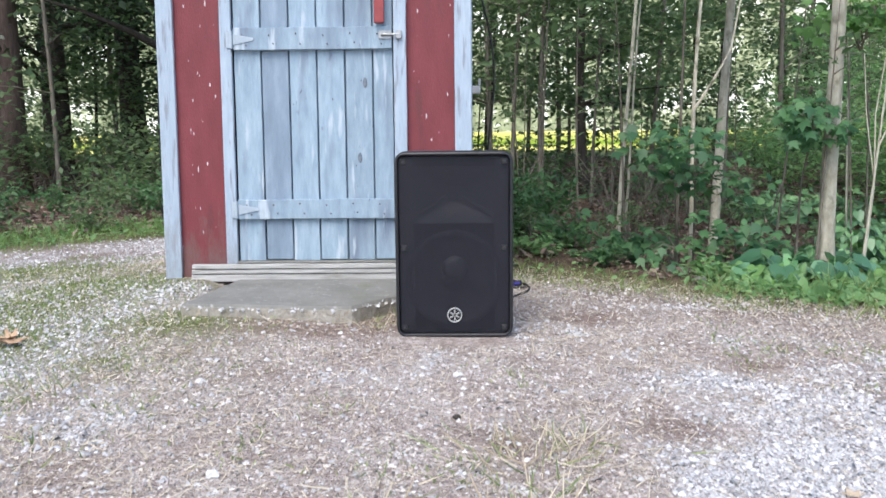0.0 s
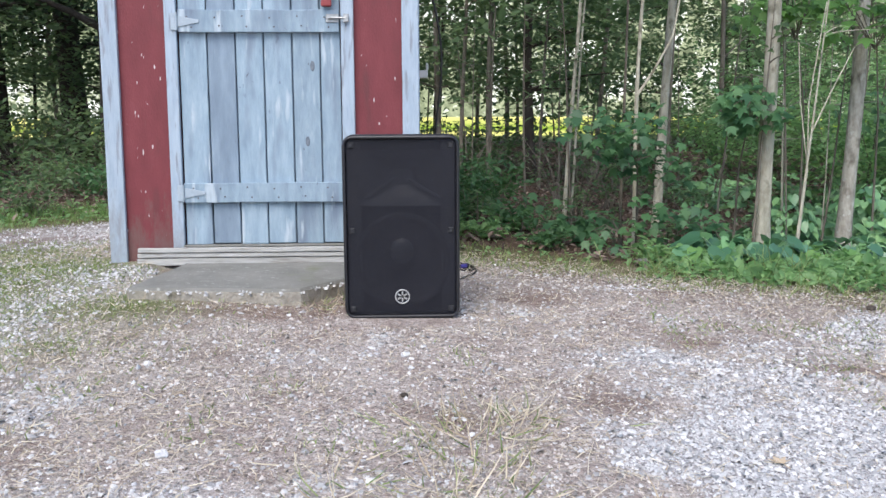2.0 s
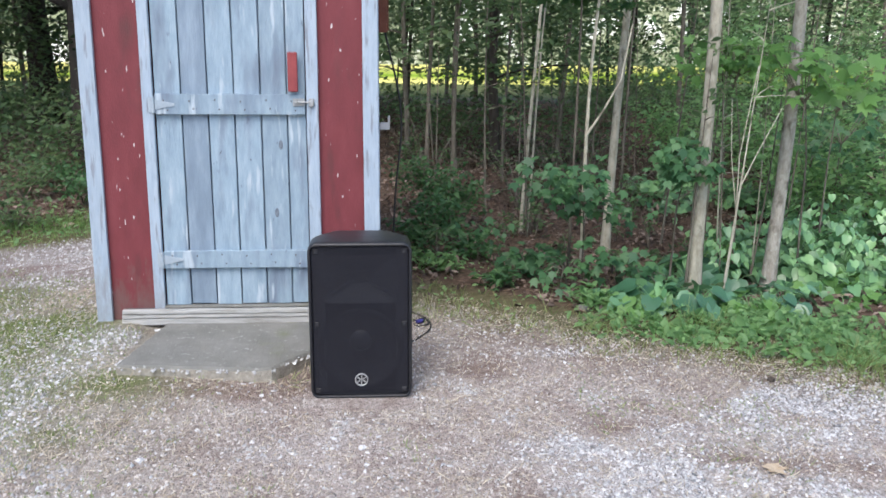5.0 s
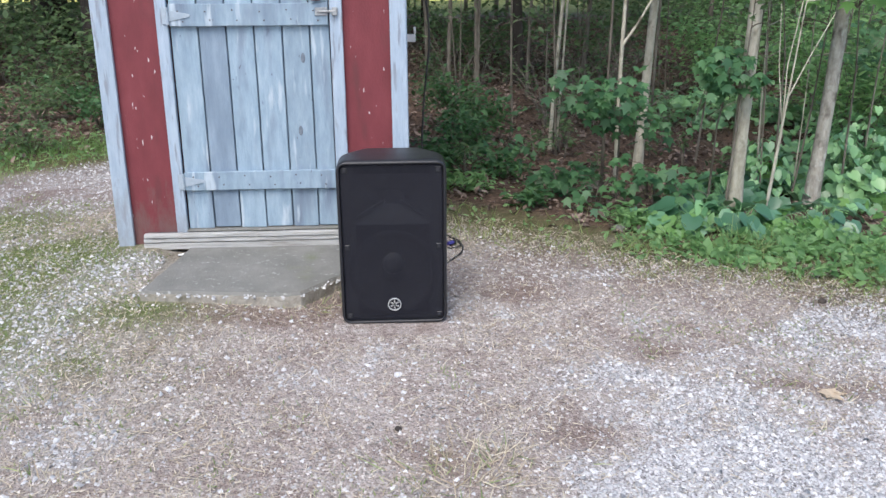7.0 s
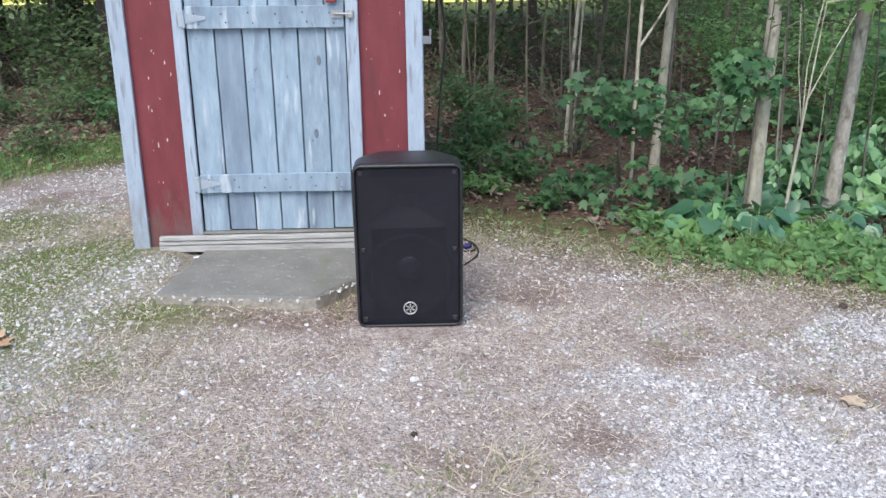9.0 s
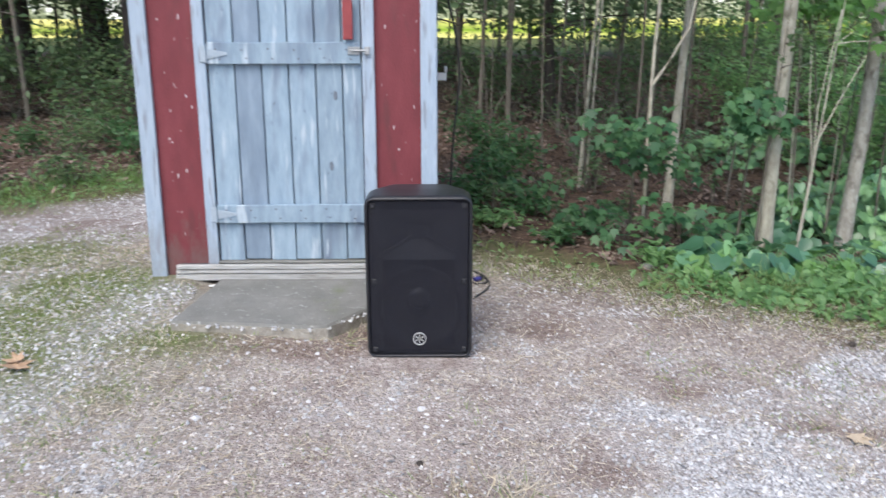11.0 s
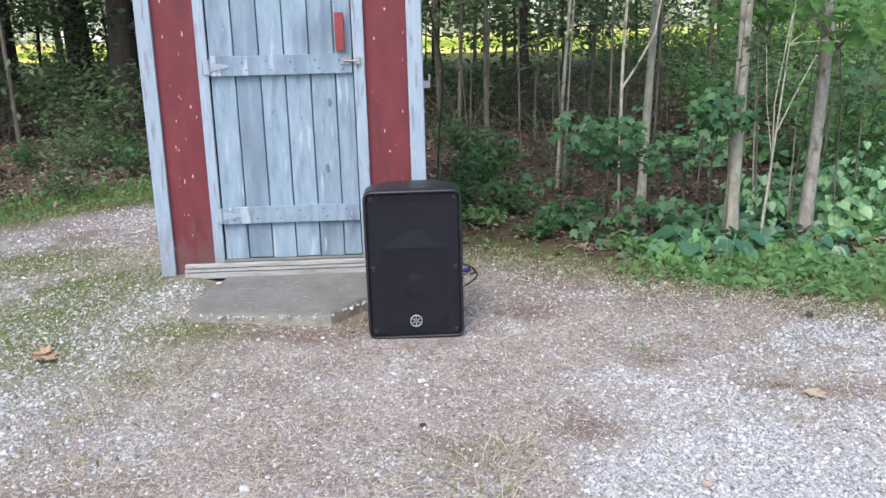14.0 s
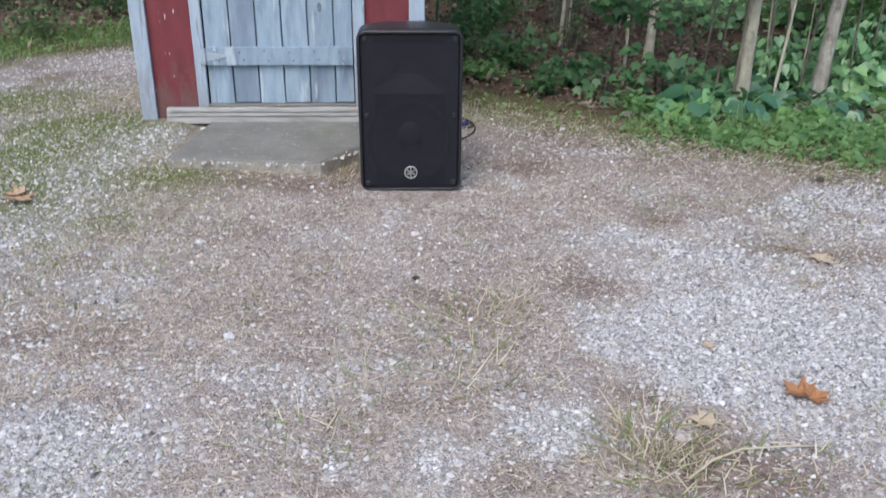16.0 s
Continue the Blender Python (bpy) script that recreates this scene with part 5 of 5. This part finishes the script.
def tuft(at, n, r, tall, seed):
    rng = np.random.default_rng(seed)
    xy = np.array(at) + rng.normal(size=(n, 2)) * r
    P = np.c_[xy, land(xy[:, 0], xy[:, 1])]
    out = np.c_[(xy - at) / r * 0.8, np.full(n, 0.55)] + rng.normal(size=(n, 3)) * 0.45
    s = tall * rng.uniform(0.4, 1.3, n)
    me = scatter("grass_tuft", P, rng.normal(size=(n, 3)) + [0, 0, 0.5], s, BLADE, rng, along=out, widths=np.full(n, 0.0045))
    me.materials.append(STRAW)
    me.materials.append(GRASS)
    me.polygons.foreach_set("material_index", np.repeat((rng.uniform(size=n) < 0.32).astype(np.int32), 2))
    tagged(part("grass_tuft", me, None), "half-dry grass tuft in the gravel", "grass tuft", kind="stuff")


for k, (x, y, n, r, h) in enumerate([(0.17, 2.03, 150, 0.10, 0.09), (0.30, 2.12, 80, 0.06, 0.08), (0.60, 1.43, 180, 0.09, 0.10), (0.15, 1.72, 90, 0.09, 0.10), (-0.20, 1.75, 60, 0.08, 0.07), (-1.30, 2.55, 90, 0.07, 0.06), (-0.35, 1.5, 60, 0.09, 0.09), (-1.15, 2.1, 50, 0.08, 0.06), (-1.7, 2.2, 60, 0.1, 0.06), (1.6, 2.55, 60, 0.09, 0.05), (-0.9, 3.16, 36, 0.10, 0.04), (-1.15, 3.2, 50, 0.07, 0.05), (-0.35, 3.25, 80, 0.06, 0.06), (-0.25, 3.33, 60, 0.05, 0.07), (0.85, 1.35, 110, 0.09, 0.06), (0.58, 1.36, 260, 0.08, 0.07), (0.68, 1.30, 160, 0.10, 0.06), (1.0, 1.30, 70, 0.10, 0.06)]):
    tuft((x, y), n, r, h, 400 + k)

# straw lying flat
P = strewn(80000, -3.2, 3.2, 0.6, 4.6, srng, lambda x, y: (0.25 + 0.75 * value_noise(x * 3, y * 3, 61)) * (1 - 0.75 * covers(x, y)[0]) * (y < verge(x) + 0.3) + 0.7 * smooth(-0.55, -0.2, y - verge(x)) * (y < verge(x) + 0.2))
P[:, 2] += srng.uniform(0.001, 0.010, len(P))
n = len(P)
tagged(part("straw", scatter("straw", P, srng.normal(size=(n, 3)) * 0.25 + [0, 0, 1], srng.gamma(2.0, 0.015, n) + 0.012, FLAT, srng, along=srng.normal(size=(n, 3)) * [1, 1, 0.16], widths=srng.uniform(0.0014, 0.0034, n)), STRAW), "dry straw and dead grass strewn over the yard", "straw", kind="stuff")

# crushed stone: pale chips where the gravel is clean, smaller earthy grit between
def lay_stones(name, P, S, material, label, flat=0.45):
    n = len(P)
    P[:, 2] += S * 0.12
    me = scatter(name, P, srng.normal(size=(n, 3)) * flat + [0, 0, 1], S, CHIP, srng, widths=S * srng.uniform(0.4, 0.9, n), jitter=0.16)
    tagged(part(name, me, material), label, "gravel", kind="stuff")


P = strewn(470000, -3.3, 2.9, 1.05, 6.2, srng, lambda x, y: (0.05 + 0.95 * covers(x, y)[0]) * (1 - 0.4 * covers(x, y)[1]) * (y < verge(x)) * np.clip(1.35 - 0.2 * y, 0.3, 1))
S = np.clip(srng.gamma(3.2, 0.0019, len(P)), 0.003, 0.014)
lay_stones("gravel", P, S * np.where(P[:, 0] < -1.1, 1.08, 1.0), STONE, "pale grey crushed limestone gravel")
P = strewn(330000, -2.9, 2.9, 1.05, 4.7, srng, lambda x, y: (0.25 + 0.75 * value_noise(x * 6, y * 6, 53)) * (1 - 0.7 * covers(x, y)[0]) * (1 - 0.8 * covers(x, y)[3]) * (y < verge(x) + 0.1) * np.clip(1.35 - 0.2 * y, 0.3, 1))
lay_stones("grit", P, np.clip(srng.gamma(2.6, 0.0016, len(P)), 0.002, 0.010), GRIT, "tan and whitish grit pressed into the dirt")
P = strewn(60000, -8, 8, -4, 6.5, srng, lambda x, y: np.where((x > -3.3) & (x < 2.9) & (y > 1.05), 0, 0.2 + 0.8 * covers(x, y)[0]) * (y < verge(x)))
lay_stones("outer_gravel", P, np.clip(srng.gamma(3.2, 0.0026, len(P)), 0.003, 0.018), STONE, "pale grey crushed limestone gravel further out")

# leaf litter under the trees
P = strewn(90000, -9, 8, 4.2, 18, srng, lambda x, y: smooth(0.15, 0.8, y - verge(x)) * (0.35 + 0.65 * value_noise(x * 2, y * 2, 71)))
P[:, 2] += srng.uniform(0.002, 0.03, len(P))
tagged(part("leaf_litter", scatter("leaf_litter", P, srng.normal(size=P.shape) * 0.5 + [0, 0, 1], srng.uniform(0.03, 0.075, len(P)), OVATE, srng, jitter=0.05), LITTER), "brown fallen leaves covering the wood floor", "leaf litter", kind="stuff")


def fallen(at, size, material, label, rz, curl=0.25):
    """One dead maple leaf, curled at the tips, on a short stalk."""
    T, F = MAPLE
    bm = bmesh.new()
    vs = [bm.verts.new((x * size, (y - 0.5) * size, size * (0.06 + curl * (x * x + (y - 0.5) ** 2) * (1.3 if x > 0 else 0.6)))) for x, y, z in T]
    mid = bm.verts.new((0, -0.1 * size, 0.05 * size))
    for a in range(len(vs)):
        bm.faces.new((vs[a], vs[(a + 1) % len(vs)], mid))
    r = bmesh.ops.extrude_face_region(bm, geom=list(bm.faces))
    for v in r["geom"]:
        if isinstance(v, bmesh.types.BMVert):
            v.co.z += 0.0012
    bmesh.ops.recalc_face_normals(bm, faces=bm.faces)
    t = thing("fallen_leaf", (*at, float(land(*at)) + 0.004), label, "leaf", "fallen leaves", rz=rz)
    part("blade", bm, material, t)
    part("stalk", tubes_mesh("stalk", [tube([(0, -0.5 * size, 0.06 * size), (0.02 * size, -0.7 * size, 0.03 * size), (0.06 * size, -0.95 * size, 0.02 * size)], [0.0018, 0.0014, 0.001], 5)]), material, t)


tagged(part("paint_chip", box(-0.02, 0.02, -0.008, 0.008, 0.0, 0.006, 0.002), WHITE), "small white paint chip by the door sill", "chip").matrix_basis = pose(-1.09, 3.84, float(land(-1.09, 3.84)) + 0.004, 8, 0, 20)
fallen((1.11, 1.67), 0.10, ORANGE, "curled orange dead leaf on the gravel", 30, 0.9)
fallen((1.155, 1.63), 0.085, ORANGE, "curled orange dead leaf on the gravel", 160, 1.1)
fallen((0.775, 1.53), 0.085, TAN, "flat tan dead leaf on the gravel", 70)
fallen((1.58, 2.50), 0.10, TAN, "flat tan dead leaf on the gravel", 200)
fallen((-1.67, 2.98), 0.12, BROWN_LEAF, "brown dead leaf among the gravel", 250, 0.6)
fallen((-1.72, 3.03), 0.09, BROWN_LEAF, "brown dead leaf among the gravel", 100, 0.8)
fallen((0.92, 1.91), 0.05, TAN, "small tan dead leaf on the gravel", 10)
# lone darker and paler stones
for k, (x, y, r, m) in enumerate([(-0.02, 2.31, 0.013, BARK_DARK), (-0.02, 2.65, 0.016, STONE), (0.70, 1.46, 0.022, GRIT), (-0.62, 1.95, 0.018, STONE), (1.9, 3.25, 0.02, BARK_DARK), (1.25, 4.35, 0.04, CONCRETE), (-0.85, 2.6, 0.014, STONE)]):
    bm = bmesh.new()
    bmesh.ops.create_icosphere(bm, subdivisions=2, radius=r)
    for v in bm.verts:
        v.co *= 1 + 0.35 * noise.noise(v.co * (1.2 / r) + Vector((k, 0, 0)))
        v.co.z *= 0.6
    tagged(part("stone", bm, m), "dark clod of earth on the gravel" if m is BARK_DARK else "pale limestone lump on the gravel", "stone", "loose stones").matrix_basis = pose(x, y, float(land(x, y)) + 0.3 * r)

# one long dry stalk lying in the gravel
q = [Vector((x, y, float(land(x, y)) + h)) for x, y, h in [(0.66, 1.28, 0.020), (0.74, 1.34, 0.030), (0.84, 1.39, 0.028), (0.96, 1.41, 0.022), (1.13, 1.43, 0.010)]]
tagged(part("straw_stalk", tubes_mesh("straw_stalk", [tube(q, [0.004, 0.004, 0.0035, 0.003, 0.002], 6)]), STRAW), "long dry straw stalk lying on the gravel", "straw stalk")
